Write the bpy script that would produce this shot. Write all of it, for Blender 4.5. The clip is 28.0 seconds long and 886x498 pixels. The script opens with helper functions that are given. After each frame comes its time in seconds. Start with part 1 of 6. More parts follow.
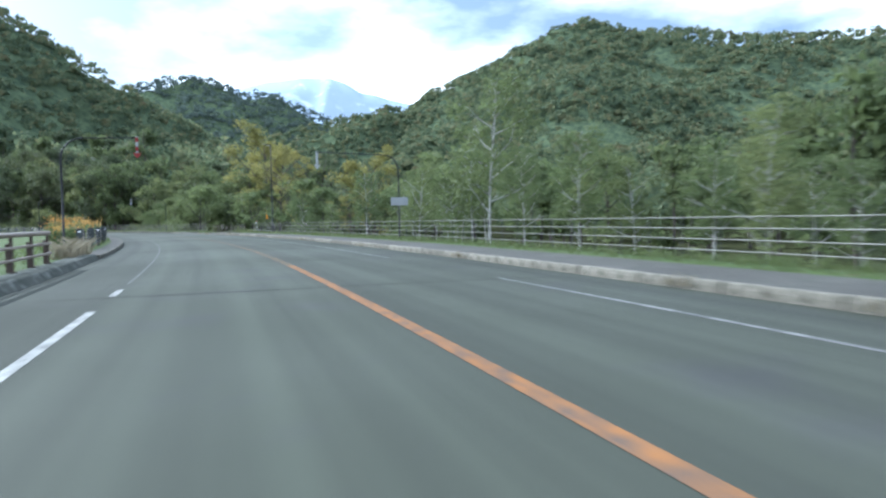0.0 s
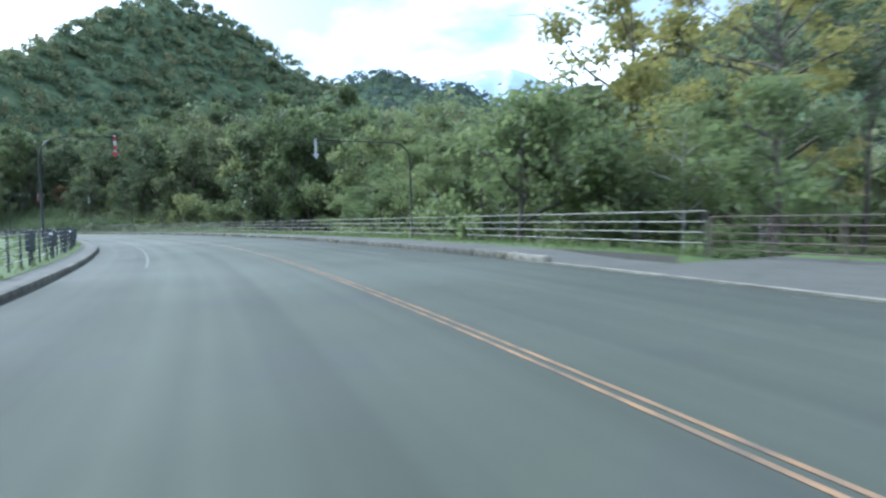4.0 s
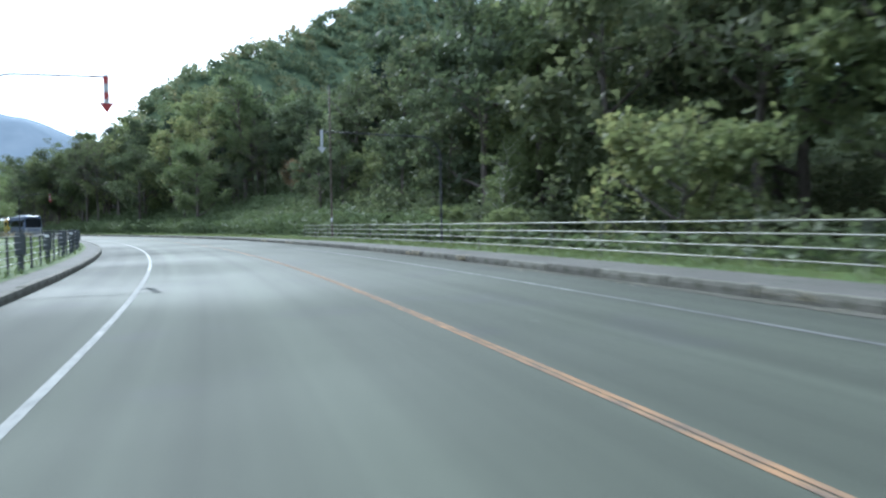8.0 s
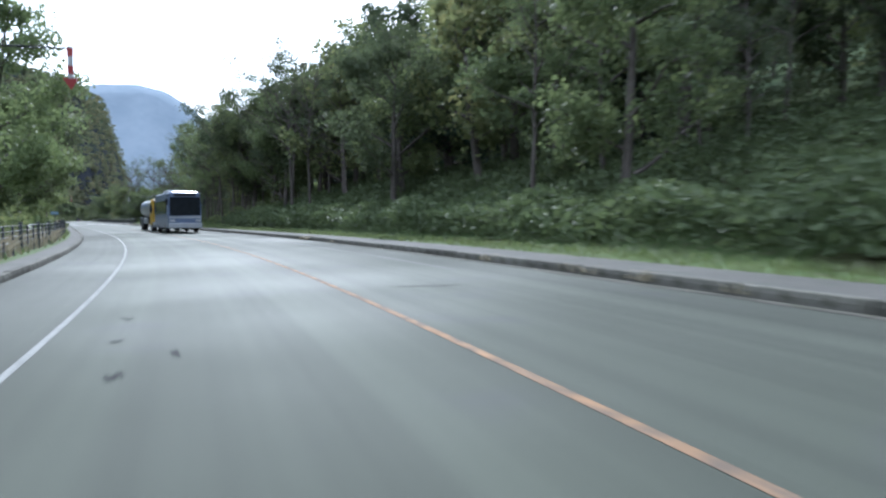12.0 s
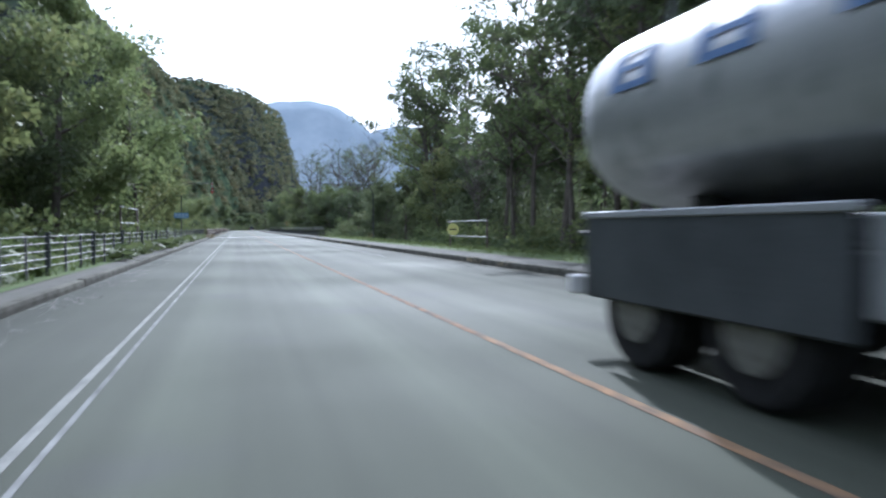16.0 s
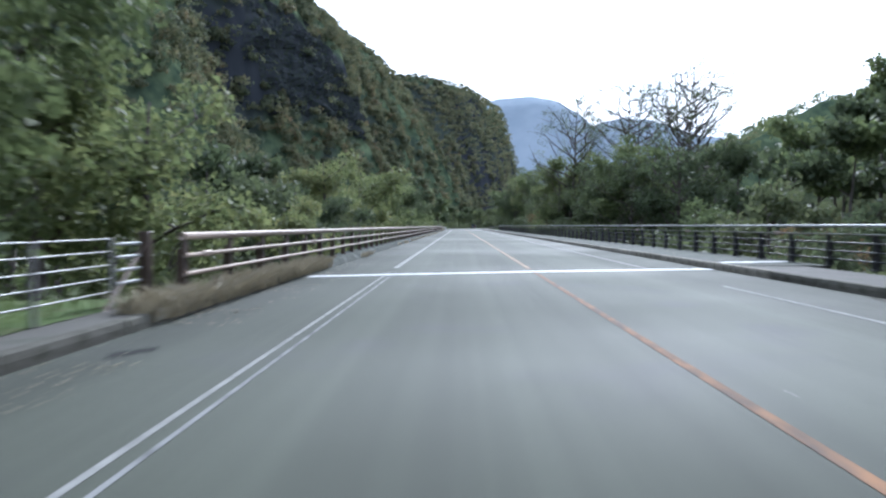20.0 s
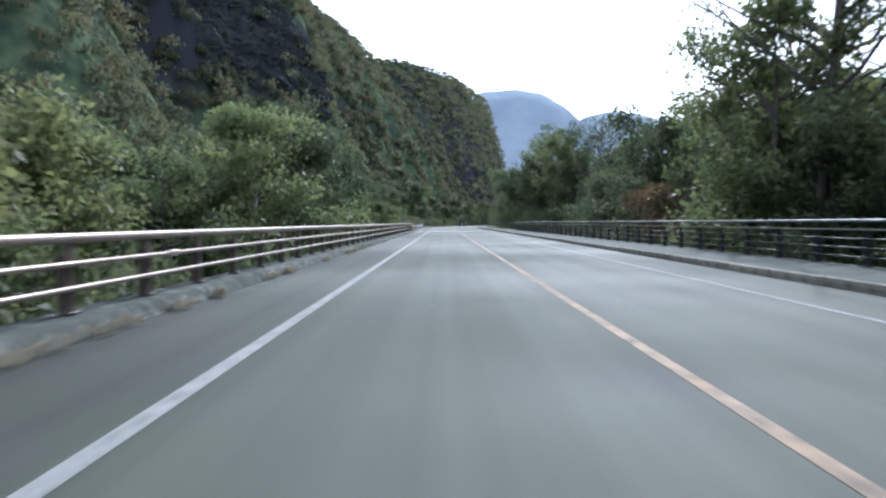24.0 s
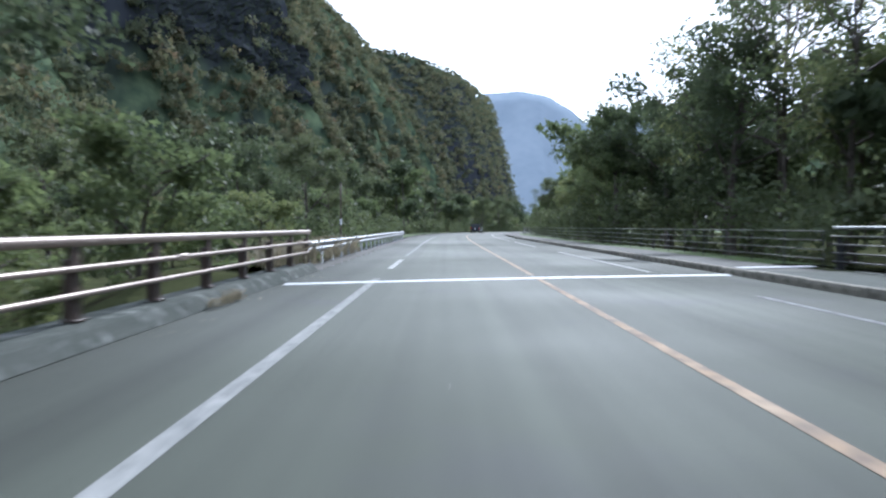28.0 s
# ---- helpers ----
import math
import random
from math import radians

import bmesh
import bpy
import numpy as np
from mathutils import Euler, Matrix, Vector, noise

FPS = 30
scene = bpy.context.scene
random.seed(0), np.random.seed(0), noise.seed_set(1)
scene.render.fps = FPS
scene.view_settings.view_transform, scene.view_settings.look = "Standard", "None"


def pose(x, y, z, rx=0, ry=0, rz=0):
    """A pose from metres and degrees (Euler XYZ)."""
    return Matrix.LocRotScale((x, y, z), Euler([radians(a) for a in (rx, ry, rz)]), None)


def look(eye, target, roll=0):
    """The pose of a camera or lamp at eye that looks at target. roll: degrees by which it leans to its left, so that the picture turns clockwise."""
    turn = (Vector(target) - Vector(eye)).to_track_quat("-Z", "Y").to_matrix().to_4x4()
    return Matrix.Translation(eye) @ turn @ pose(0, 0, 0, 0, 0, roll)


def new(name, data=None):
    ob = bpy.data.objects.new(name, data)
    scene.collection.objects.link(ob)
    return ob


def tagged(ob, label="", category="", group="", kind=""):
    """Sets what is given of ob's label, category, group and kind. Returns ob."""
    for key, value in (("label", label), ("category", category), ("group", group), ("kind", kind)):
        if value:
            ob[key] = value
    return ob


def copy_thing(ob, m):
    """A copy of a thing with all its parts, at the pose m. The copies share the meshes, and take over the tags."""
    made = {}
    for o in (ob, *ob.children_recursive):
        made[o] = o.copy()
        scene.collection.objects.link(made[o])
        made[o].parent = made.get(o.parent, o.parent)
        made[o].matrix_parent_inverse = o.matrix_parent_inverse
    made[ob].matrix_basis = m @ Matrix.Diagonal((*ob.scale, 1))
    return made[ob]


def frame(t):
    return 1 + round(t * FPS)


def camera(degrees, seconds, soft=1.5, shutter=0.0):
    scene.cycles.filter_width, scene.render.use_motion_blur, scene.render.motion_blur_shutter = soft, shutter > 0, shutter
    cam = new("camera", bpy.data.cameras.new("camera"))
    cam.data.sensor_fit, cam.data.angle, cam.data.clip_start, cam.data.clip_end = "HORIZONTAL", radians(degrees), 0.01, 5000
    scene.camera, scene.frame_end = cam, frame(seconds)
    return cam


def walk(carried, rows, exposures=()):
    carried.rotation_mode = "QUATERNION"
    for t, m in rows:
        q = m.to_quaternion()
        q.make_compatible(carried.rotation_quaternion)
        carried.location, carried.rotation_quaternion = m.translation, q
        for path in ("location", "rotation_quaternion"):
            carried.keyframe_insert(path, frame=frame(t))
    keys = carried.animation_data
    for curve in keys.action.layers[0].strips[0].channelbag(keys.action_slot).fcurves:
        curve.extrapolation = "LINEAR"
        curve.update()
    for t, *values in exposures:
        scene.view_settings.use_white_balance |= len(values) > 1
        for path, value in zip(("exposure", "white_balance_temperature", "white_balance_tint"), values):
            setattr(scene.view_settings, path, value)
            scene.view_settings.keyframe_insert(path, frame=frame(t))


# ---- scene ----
cam = camera(66.3, 28.0, soft=2.35, shutter=0.35)

# ---------------------------------------------------------------- plan
# The road's axis is its orange centre line: a left-hand bend that runs out into a straight along +y,
# over a bridge, and swings gently right at the end. s: metres along it; off: metres to its right.
BEND_S = (-60, -10, 30, 70, 110, 150, 190, 220, 245, 270, 300, 530, 570, 605, 640, 760)
BEND_K = (0.6, 1.2, 3.23, 4.48, 4.44, 4.31, 4.34, 4.39, 3.59, 1.92, 0, 0, -1.0, -5.0, -6.5, -6.5)
S_ZERO = 290.0
LIFT = 1.15          # the lens above the road
AX_S = np.arange(-60, 760.5, 0.5)
_k = np.interp(AX_S, BEND_S, BEND_K) / 1000
_a = np.concatenate([[0], np.cumsum((_k[1:] + _k[:-1]) * 0.25)])
AX_A = np.interp(S_ZERO, AX_S, _a) - _a
_m = (AX_A[1:] + AX_A[:-1]) / 2
AX_X = np.concatenate([[0], np.cumsum(np.sin(_m) * 0.5)])
AX_Y = np.concatenate([[0], np.cumsum(np.cos(_m) * 0.5)])
AX_X -= np.interp(S_ZERO, AX_S, AX_X)
AX_Y -= np.interp(S_ZERO, AX_S, AX_Y)


def axis(s):
    """Place and heading (radians to the right of +y) of the centre line."""
    return float(np.interp(s, AX_S, AX_X)), float(np.interp(s, AX_S, AX_Y)), float(np.interp(s, AX_S, AX_A))


def at(s, off, z=0.0):
    x, y, a = axis(s)
    return Vector((x + off * math.cos(a), y - off * math.sin(a), z))


def along(s, off, z=0.0, turn=0.0, size=1.0):
    """A pose on the road's grid: its y axis runs with the road."""
    p, a = at(s, off, z), axis(s)[2]
    return pose(p.x, p.y, p.z, 0, 0, turn - math.degrees(a)) @ Matrix.Scale(size, 4)


# seconds, s, off, yaw from the road, pitch, roll
DRIVE = [
    (0.0, 0.0, -1.89, -17.74, -2.50, 1.05),
    (1.0, 19.3, -2.14, -17.69, -2.63, 1.03),
    (2.0, 38.5, -2.34, -17.63, -2.80, 0.91),
    (3.0, 57.5, -2.35, -17.84, -3.15, 1.65),
    (5.6, 106.3, -2.23, -17.82, -2.51, 0.93),
    (6.0, 113.7, -2.28, -18.42, -2.80, 1.02),
    (7.0, 132.0, -2.34, -18.34, -3.15, 1.38),
    (8.0, 150.3, -2.32, -17.53, -2.24, 0.90),
    (9.0, 168.5, -2.29, -18.66, -3.05, 0.80),
    (10.0, 186.6, -2.10, -20.33, -3.75, 2.02),
    (11.0, 204.6, -2.08, -19.66, -3.58, 1.25),
    (12.0, 222.5, -2.17, -19.09, -2.74, 0.42),
    (13.0, 240.3, -2.40, -18.49, -1.78, -0.40),
    (16.0, 293.3, -2.43, -16.74, -1.77, 0.01),
    (17.0, 310.9, -2.35, -17.41, -2.29, 0.17),
    (17.5, 319.6, -2.25, -17.40, -2.90, 0.20),
    (18.0, 328.3, -2.15, -13.84, -3.20, 0.19),
    (18.4, 335.3, -2.14, -8.20, -2.90, -0.10),
    (18.7, 340.5, -2.12, -4.00, -2.54, -0.30),
    (19.0, 345.7, -2.06, -1.15, -2.28, -0.77),
    (19.5, 354.4, -1.95, 0.70, -2.15, -0.40),
    (20.0, 363.0, -1.84, 1.36, -1.98, -0.16),
    (20.5, 371.6, -1.77, 0.20, -2.50, -0.15),
    (21.0, 380.2, -1.70, -0.78, -2.69, -0.09),
    (21.5, 388.8, -1.72, -1.10, -2.85, -0.10),
    (23.5, 423.3, -1.77, -0.90, -2.60, 0.05),
    (24.0, 431.9, -1.79, 0.02, -2.26, 0.11),
    (25.0, 449.1, -1.76, 0.48, -2.01, -0.28),
    (26.0, 466.3, -1.75, -0.79, -2.44, -0.49),
    (27.0, 483.5, -1.91, -0.13, -2.23, -0.07),
    (28.0, 500.7, -2.06, 0.13, -1.88, -0.26),
]


def drive_rows():
    rows = []
    for t, s, off, yaw, pitch, roll in DRIVE:
        p, a = at(s, off, LIFT), axis(s)[2]
        rows.append((t, pose(p.x, p.y, p.z, 90 + pitch, roll, yaw - math.degrees(a))))
    return rows


walk(cam, drive_rows(), [(0, 0.27, 5200, 6), (0.7, 0.43, 5150, 6), (3, 0.45, 5000, 3), (7, 0.47, 5080, 4), (10, 0.39, 5350, 6), (13, 0.40, 5230, 11), (20, 0.28, 5250, 12), (28, 0.30, 5250, 12)])

# ---------------------------------------------------------------- light
SUN_AZ, SUN_EL = radians(14), radians(36)
world = bpy.data.worlds.new("sky")
scene.world = world
world.use_nodes = True
wt = world.node_tree
bg = wt.nodes["Background"]
sky = wt.nodes.new("ShaderNodeTexSky")
sky.sky_type, sky.sun_disc = "NISHITA", False
sky.sun_elevation, sky.sun_rotation = SUN_EL, SUN_AZ
sky.air_density, sky.dust_density, sky.ozone_density = 1.0, 2.2, 1.0
# thin bright cloud over the whole sky, breaking up into blue away from the sun
tc = wt.nodes.new("ShaderNodeTexCoord")
mp = wt.nodes.new("ShaderNodeMapping")
mp.inputs["Scale"].default_value = (1.0, 1.0, 2.6)
cl = wt.nodes.new("ShaderNodeTexNoise")
cl.inputs["Scale"].default_value, cl.inputs["Detail"].default_value = 2.3, 7
cr = wt.nodes.new("ShaderNodeValToRGB")
cr.color_ramp.elements[0].position, cr.color_ramp.elements[1].position = 0.40, 0.58
cr.color_ramp.elements[0].color = (0.07, 0.07, 0.07, 1)
mx = wt.nodes.new("ShaderNodeMixRGB")
mx.inputs[2].default_value = (14.0, 14.2, 14.5, 1)
wt.links.new(tc.outputs["Generated"], mp.inputs[0])
wt.links.new(mp.outputs[0], cl.inputs["Vector"])
wt.links.new(cl.outputs["Fac"], cr.inputs[0])
wt.links.new(cr.outputs[0], mx.inputs[0])
wt.links.new(sky.outputs[0], mx.inputs[1])
wt.links.new(mx.outputs[0], bg.inputs[0])
bg.inputs[1].default_value = 0.14
lamp = new("sun", bpy.data.lights.new("sun", "SUN"))
lamp.data.energy, lamp.data.angle, lamp.data.color = 4.6, radians(0.6), (1, 0.95, 0.87)
_d = Vector((math.sin(SUN_AZ) * math.cos(SUN_EL), math.cos(SUN_AZ) * math.cos(SUN_EL), math.sin(SUN_EL)))
lamp.matrix_world = look(_d * 300, (0, 0, 0))


# ---------------------------------------------------------------- materials
def surface(name, a, b, scale=1.0, rough=0.8, fine=40.0, bump=0.3, metal=0.0, dark=None, spec=0.2, per_object=0.0, rough2=None):
    """Two colours mixed by a broad and a fine noise, with grain relief; dark: (colour, share) for stains."""
    m = bpy.data.materials.new(name)
    m.use_nodes = True
    nt = m.node_tree
    p = nt.nodes["Principled BSDF"]
    co = nt.nodes.new("ShaderNodeTexCoord")
    n1 = nt.nodes.new("ShaderNodeTexNoise")
    n1.inputs["Scale"].default_value, n1.inputs["Detail"].default_value = scale, 6
    n2 = nt.nodes.new("ShaderNodeTexNoise")
    n2.inputs["Scale"].default_value, n2.inputs["Detail"].default_value = fine, 3
    for n in (n1, n2):
        nt.links.new(co.outputs["Object"], n.inputs["Vector"])
    ad = nt.nodes.new("ShaderNodeMath")
    ad.operation = "MULTIPLY_ADD"
    ad.inputs[1].default_value = 0.45
    nt.links.new(n2.outputs["Fac"], ad.inputs[0])
    nt.links.new(n1.outputs["Fac"], ad.inputs[2])
    rp = nt.nodes.new("ShaderNodeMapRange")
    rp.inputs[1].default_value, rp.inputs[2].default_value = 0.5, 0.95
    nt.links.new(ad.outputs[0], rp.inputs[0])
    mix = nt.nodes.new("ShaderNodeMixRGB")
    mix.inputs[1].default_value, mix.inputs[2].default_value = (*a, 1), (*b, 1)
    nt.links.new(rp.outputs[0], mix.inputs[0])
    out = mix.outputs[0]
    if dark:
        n3 = nt.nodes.new("ShaderNodeTexNoise")
        n3.inputs["Scale"].default_value, n3.inputs["Detail"].default_value = scale * 4.5, 10
        nt.links.new(co.outputs["Object"], n3.inputs["Vector"])
        r3 = nt.nodes.new("ShaderNodeMapRange")
        r3.inputs[1].default_value, r3.inputs[2].default_value = 0.60 - 0.3 * dark[1], 0.80 - 0.2 * dark[1]
        nt.links.new(n3.outputs["Fac"], r3.inputs[0])
        m3 = nt.nodes.new("ShaderNodeMixRGB")
        m3.inputs[2].default_value = (*dark[0], 1)
        nt.links.new(r3.outputs[0], m3.inputs[0])
        nt.links.new(out, m3.inputs[1])
        out = m3.outputs[0]
    if per_object:
        oi = nt.nodes.new("ShaderNodeObjectInfo")
        hs = nt.nodes.new("ShaderNodeHueSaturation")
        r4 = nt.nodes.new("ShaderNodeMapRange")
        r4.inputs[3].default_value, r4.inputs[4].default_value = 1 - per_object, 1 + per_object
        nt.links.new(oi.outputs["Random"], r4.inputs[0])
        nt.links.new(r4.outputs[0], hs.inputs["Value"])
        nt.links.new(out, hs.inputs["Color"])
        out = hs.outputs[0]
    nt.links.new(out, p.inputs["Base Color"])
    p.inputs["Roughness"].default_value, p.inputs["Metallic"].default_value = rough, metal
    p.inputs["Specular IOR Level"].default_value = spec
    if rough2:
        r5 = nt.nodes.new("ShaderNodeMapRange")
        r5.inputs[1].default_value, r5.inputs[2].default_value = 0.35, 0.65
        r5.inputs[3].default_value, r5.inputs[4].default_value = rough, rough2
        nt.links.new(n1.outputs["Fac"], r5.inputs[0])
        nt.links.new(r5.outputs[0], p.inputs["Roughness"])
    bp = nt.nodes.new("ShaderNodeBump")
    bp.inputs["Strength"].default_value, bp.inputs["Distance"].default_value = bump, 0.01
    nt.links.new(n2.outputs["Fac"], bp.inputs["Height"])
    nt.links.new(bp.outputs[0], p.inputs["Normal"])
    return m


def foliage(name, cols, broad=0.12, gloss=0.62, thin=0.4, by_place=False):
    """Leaves: colour from each piece, each plant and a broad noise; light passes through."""
    m = bpy.data.materials.new(name)
    m.use_nodes = True
    nt = m.node_tree
    p = nt.nodes["Principled BSDF"]
    geo = nt.nodes.new("ShaderNodeNewGeometry")
    oi = nt.nodes.new("ShaderNodeObjectInfo")
    n1 = nt.nodes.new("ShaderNodeTexNoise")
    n1.inputs["Scale"].default_value, n1.inputs["Detail"].default_value = broad, 3
    nt.links.new(geo.outputs["Position"], n1.inputs["Vector"])
    a = nt.nodes.new("ShaderNodeMath")
    a.operation = "MULTIPLY_ADD"
    a.inputs[1].default_value = 0.28
    nt.links.new(geo.outputs["Random Per Island"], a.inputs[0])
    b = nt.nodes.new("ShaderNodeMath")
    b.operation = "MULTIPLY_ADD"
    b.inputs[1].default_value = 1.5 if by_place else 0.45
    b.inputs[2].default_value = -0.36 if by_place else -0.02
    nt.links.new(n1.outputs["Fac"], b.inputs[0])
    nt.links.new(b.outputs[0], a.inputs[2])
    c = nt.nodes.new("ShaderNodeMath")
    c.operation = "MULTIPLY_ADD"
    c.inputs[1].default_value = 0.0 if by_place else 0.42
    nt.links.new(oi.outputs["Random"], c.inputs[0])
    nt.links.new(a.outputs[0], c.inputs[2])
    ramp = nt.nodes.new("ShaderNodeValToRGB")
    el = ramp.color_ramp.elements
    while len(el) < len(cols):
        el.new(0.5)
    for i, col in enumerate(cols):
        el[i].position, el[i].color = i / (len(cols) - 1), (*col, 1)
    nt.links.new(c.outputs[0], ramp.inputs[0])
    nt.links.new(ramp.outputs[0], p.inputs["Base Color"])
    p.inputs["Roughness"].default_value = gloss
    p.inputs["Specular IOR Level"].default_value = 0.35
    tr = nt.nodes.new("ShaderNodeBsdfTranslucent")
    nt.links.new(ramp.outputs[0], tr.inputs[0])
    ms = nt.nodes.new("ShaderNodeMixShader")
    ms.inputs[0].default_value = thin
    nt.links.new(p.outputs[0], ms.inputs[1])
    nt.links.new(tr.outputs[0], ms.inputs[2])
    nt.links.new(ms.outputs[0], nt.nodes["Material Output"].inputs[0])
    return m


M_ASPHALT = surface("asphalt", (0.038, 0.0430, 0.0305), (0.052, 0.0575, 0.042), 0.12, 0.9, 90, 0.35, dark=((0.042, 0.043, 0.041), 0.10), rough2=0.75, spec=0.3)
# streaks of wear that run with the lanes (uv: off and s)
_nt = M_ASPHALT.node_tree
_p = _nt.nodes["Principled BSDF"]
_old = _p.inputs["Base Color"].links[0].from_socket
_uv = _nt.nodes.new("ShaderNodeUVMap")
_mp = _nt.nodes.new("ShaderNodeMapping")
_mp.inputs["Scale"].default_value = (1.5, 0.012, 1)
_sn = _nt.nodes.new("ShaderNodeTexNoise")
_sn.inputs["Scale"].default_value, _sn.inputs["Detail"].default_value = 1.0, 4
_mr = _nt.nodes.new("ShaderNodeMapRange")
_mr.inputs[1].default_value, _mr.inputs[2].default_value, _mr.inputs[3].default_value, _mr.inputs[4].default_value = 0.3, 0.7, 0.74, 1.38
_mu = _nt.nodes.new("ShaderNodeMixRGB")
_mu.blend_type = "MULTIPLY"
_mu.inputs[0].default_value = 1.0
_nt.links.new(_uv.outputs[0], _mp.inputs[0])
_nt.links.new(_mp.outputs[0], _sn.inputs["Vector"])
_nt.links.new(_sn.outputs["Fac"], _mr.inputs[0])
_nt.links.new(_old, _mu.inputs[1])
_nt.links.new(_mr.outputs[0], _mu.inputs[2])
# tyre-polished lanes with their sheen painted lighter, darker shoulders outside the edge lines
_sp = _nt.nodes.new("ShaderNodeSeparateXYZ")
_wn = _nt.nodes.new("ShaderNodeTexNoise")
_wn.inputs["Scale"].default_value, _wn.inputs["Detail"].default_value = 0.35, 5
_wo = _nt.nodes.new("ShaderNodeMath")
_wo.operation = "MULTIPLY_ADD"
_wo.inputs[1].default_value = 0.7
_mo = _nt.nodes.new("ShaderNodeMapRange")
_mo.inputs[1].default_value, _mo.inputs[2].default_value = -5.65, 6.35
_lr = _nt.nodes.new("ShaderNodeValToRGB")
_el = _lr.color_ramp.elements
for _pos, _v in ((0.02, 0.70), (0.15, 0.80), (0.20, 0.98), (0.26, 1.10), (0.33, 1.02), (0.41, 1.10), (0.49, 0.98), (0.57, 1.06), (0.66, 1.0), (0.72, 1.04), (0.77, 0.92), (0.90, 0.78)):
    _e = _el.new(_pos)
    _e.color = (_v * 0.8, _v * 0.8, _v * 0.8, 1)
_el.remove(_el[0])
_el.remove(_el[len(_el) - 1])
_mw = _nt.nodes.new("ShaderNodeMixRGB")
_mw.blend_type = "MULTIPLY"
_mw.inputs[0].default_value = 1.0
_gain = _nt.nodes.new("ShaderNodeMixRGB")
_gain.blend_type = "MULTIPLY"
_gain.inputs[0].default_value = 1.0
_gain.inputs[2].default_value = (1.25, 1.25, 1.25, 1)
_nt.links.new(_uv.outputs[0], _sp.inputs[0])
_nt.links.new(_uv.outputs[0], _wn.inputs["Vector"])
_nt.links.new(_wn.outputs["Fac"], _wo.inputs[0])
_nt.links.new(_sp.outputs[0], _wo.inputs[2])
_nt.links.new(_wo.outputs[0], _mo.inputs[0])
_nt.links.new(_mo.outputs[0], _lr.inputs[0])
_nt.links.new(_mu.outputs[0], _mw.inputs[1])
_nt.links.new(_lr.outputs[0], _mw.inputs[2])
_nt.links.new(_mw.outputs[0], _gain.inputs[1])
_nt.links.new(_gain.outputs[0], _p.inputs["Base Color"])
M_PATH = surface("path_asphalt", (0.062, 0.059, 0.051), (0.094, 0.089, 0.078), 0.5, 0.9, 70, 0.4, dark=((0.055, 0.06, 0.045), 0.3), spec=0.3)
M_PATCH = surface("repair_tar", (0.022, 0.023, 0.022), (0.034, 0.035, 0.033), 2, 0.95, 60, 0.3, spec=0.1)
M_WHITE = surface("white_line_paint", (0.30, 0.305, 0.285), (0.42, 0.415, 0.385), 1.2, 0.85, 30, 0.2, dark=((0.12, 0.12, 0.115), 0.62), spec=0.15)
M_LINE_DULL = surface("dull_line_paint", (0.19, 0.193, 0.18), (0.27, 0.268, 0.248), 2.2, 0.85, 30, 0.2, dark=((0.11, 0.11, 0.105), 0.5), spec=0.15)
M_STREAK = surface("worn_streak", (0.105, 0.108, 0.104), (0.15, 0.15, 0.144), 1.5, 0.8, 30, 0.2, dark=((0.06, 0.06, 0.058), 0.6), spec=0.15)
M_FADED = surface("faded_line_paint", (0.17, 0.175, 0.17), (0.27, 0.27, 0.26), 1.2, 0.85, 30, 0.2, dark=((0.08, 0.08, 0.078), 0.7), spec=0.15)
M_ORANGE = surface("orange_line_paint", (0.24, 0.112, 0.042), (0.32, 0.15, 0.056), 1.5, 0.85, 30, 0.2, dark=((0.11, 0.09, 0.075), 0.66), spec=0.12)
M_ORANGE_FADED = surface("faded_orange_paint", (0.20, 0.115, 0.065), (0.30, 0.165, 0.085), 1.4, 0.85, 30, 0.2, dark=((0.085, 0.075, 0.065), 0.85), spec=0.12)
M_ORANGE_WORN = surface("dull_orange_paint", (0.23, 0.135, 0.070), (0.32, 0.195, 0.105), 1.3, 0.85, 30, 0.2, dark=((0.095, 0.083, 0.07), 0.75), spec=0.12)
# old worn paint, its colours paled to stand in for sun glint
M_ORANGE_OLD_GLINT = surface("worn_glint_orange_paint", (0.28, 0.19, 0.11), (0.38, 0.30, 0.21), 1.1, 0.85, 30, 0.2, dark=((0.12, 0.10, 0.085), 0.72), spec=0.12)
M_KERB = surface("kerb_concrete", (0.165, 0.152, 0.122), (0.27, 0.252, 0.21), 1.6, 0.9, 35, 0.5, dark=((0.07, 0.07, 0.05), 0.5), per_object=0.2)
M_KERB_DIRT = surface("silted_kerb", (0.085, 0.08, 0.065), (0.15, 0.145, 0.125), 1.6, 0.95, 35, 0.6, dark=((0.05, 0.05, 0.035), 0.6), per_object=0.25)
M_SILT = surface("gutter_silt", (0.055, 0.052, 0.042), (0.085, 0.08, 0.066), 0.9, 0.95, 40, 0.6, dark=((0.045, 0.05, 0.03), 0.4), spec=0.2)
M_CONC = surface("weathered_concrete", (0.045, 0.052, 0.043), (0.085, 0.09, 0.078), 0.7, 0.9, 30, 0.5, dark=((0.05, 0.055, 0.042), 0.7))
M_ZINC = surface("galvanised_pipe", (0.22, 0.23, 0.235), (0.31, 0.32, 0.325), 2, 0.6, 60, 0.05, metal=0.7)
M_BROWN = surface("brown_painted_steel", (0.055, 0.04, 0.032), (0.085, 0.062, 0.05), 3, 0.5, 50, 0.1)
M_PIPE_BROWN = surface("faded_brown_pipe", (0.22, 0.175, 0.14), (0.32, 0.26, 0.22), 2, 0.38, 50, 0.1, metal=0.35)
M_SLATE = surface("slate_painted_steel", (0.040, 0.046, 0.048), (0.065, 0.070, 0.070), 3, 0.55, 50, 0.1)
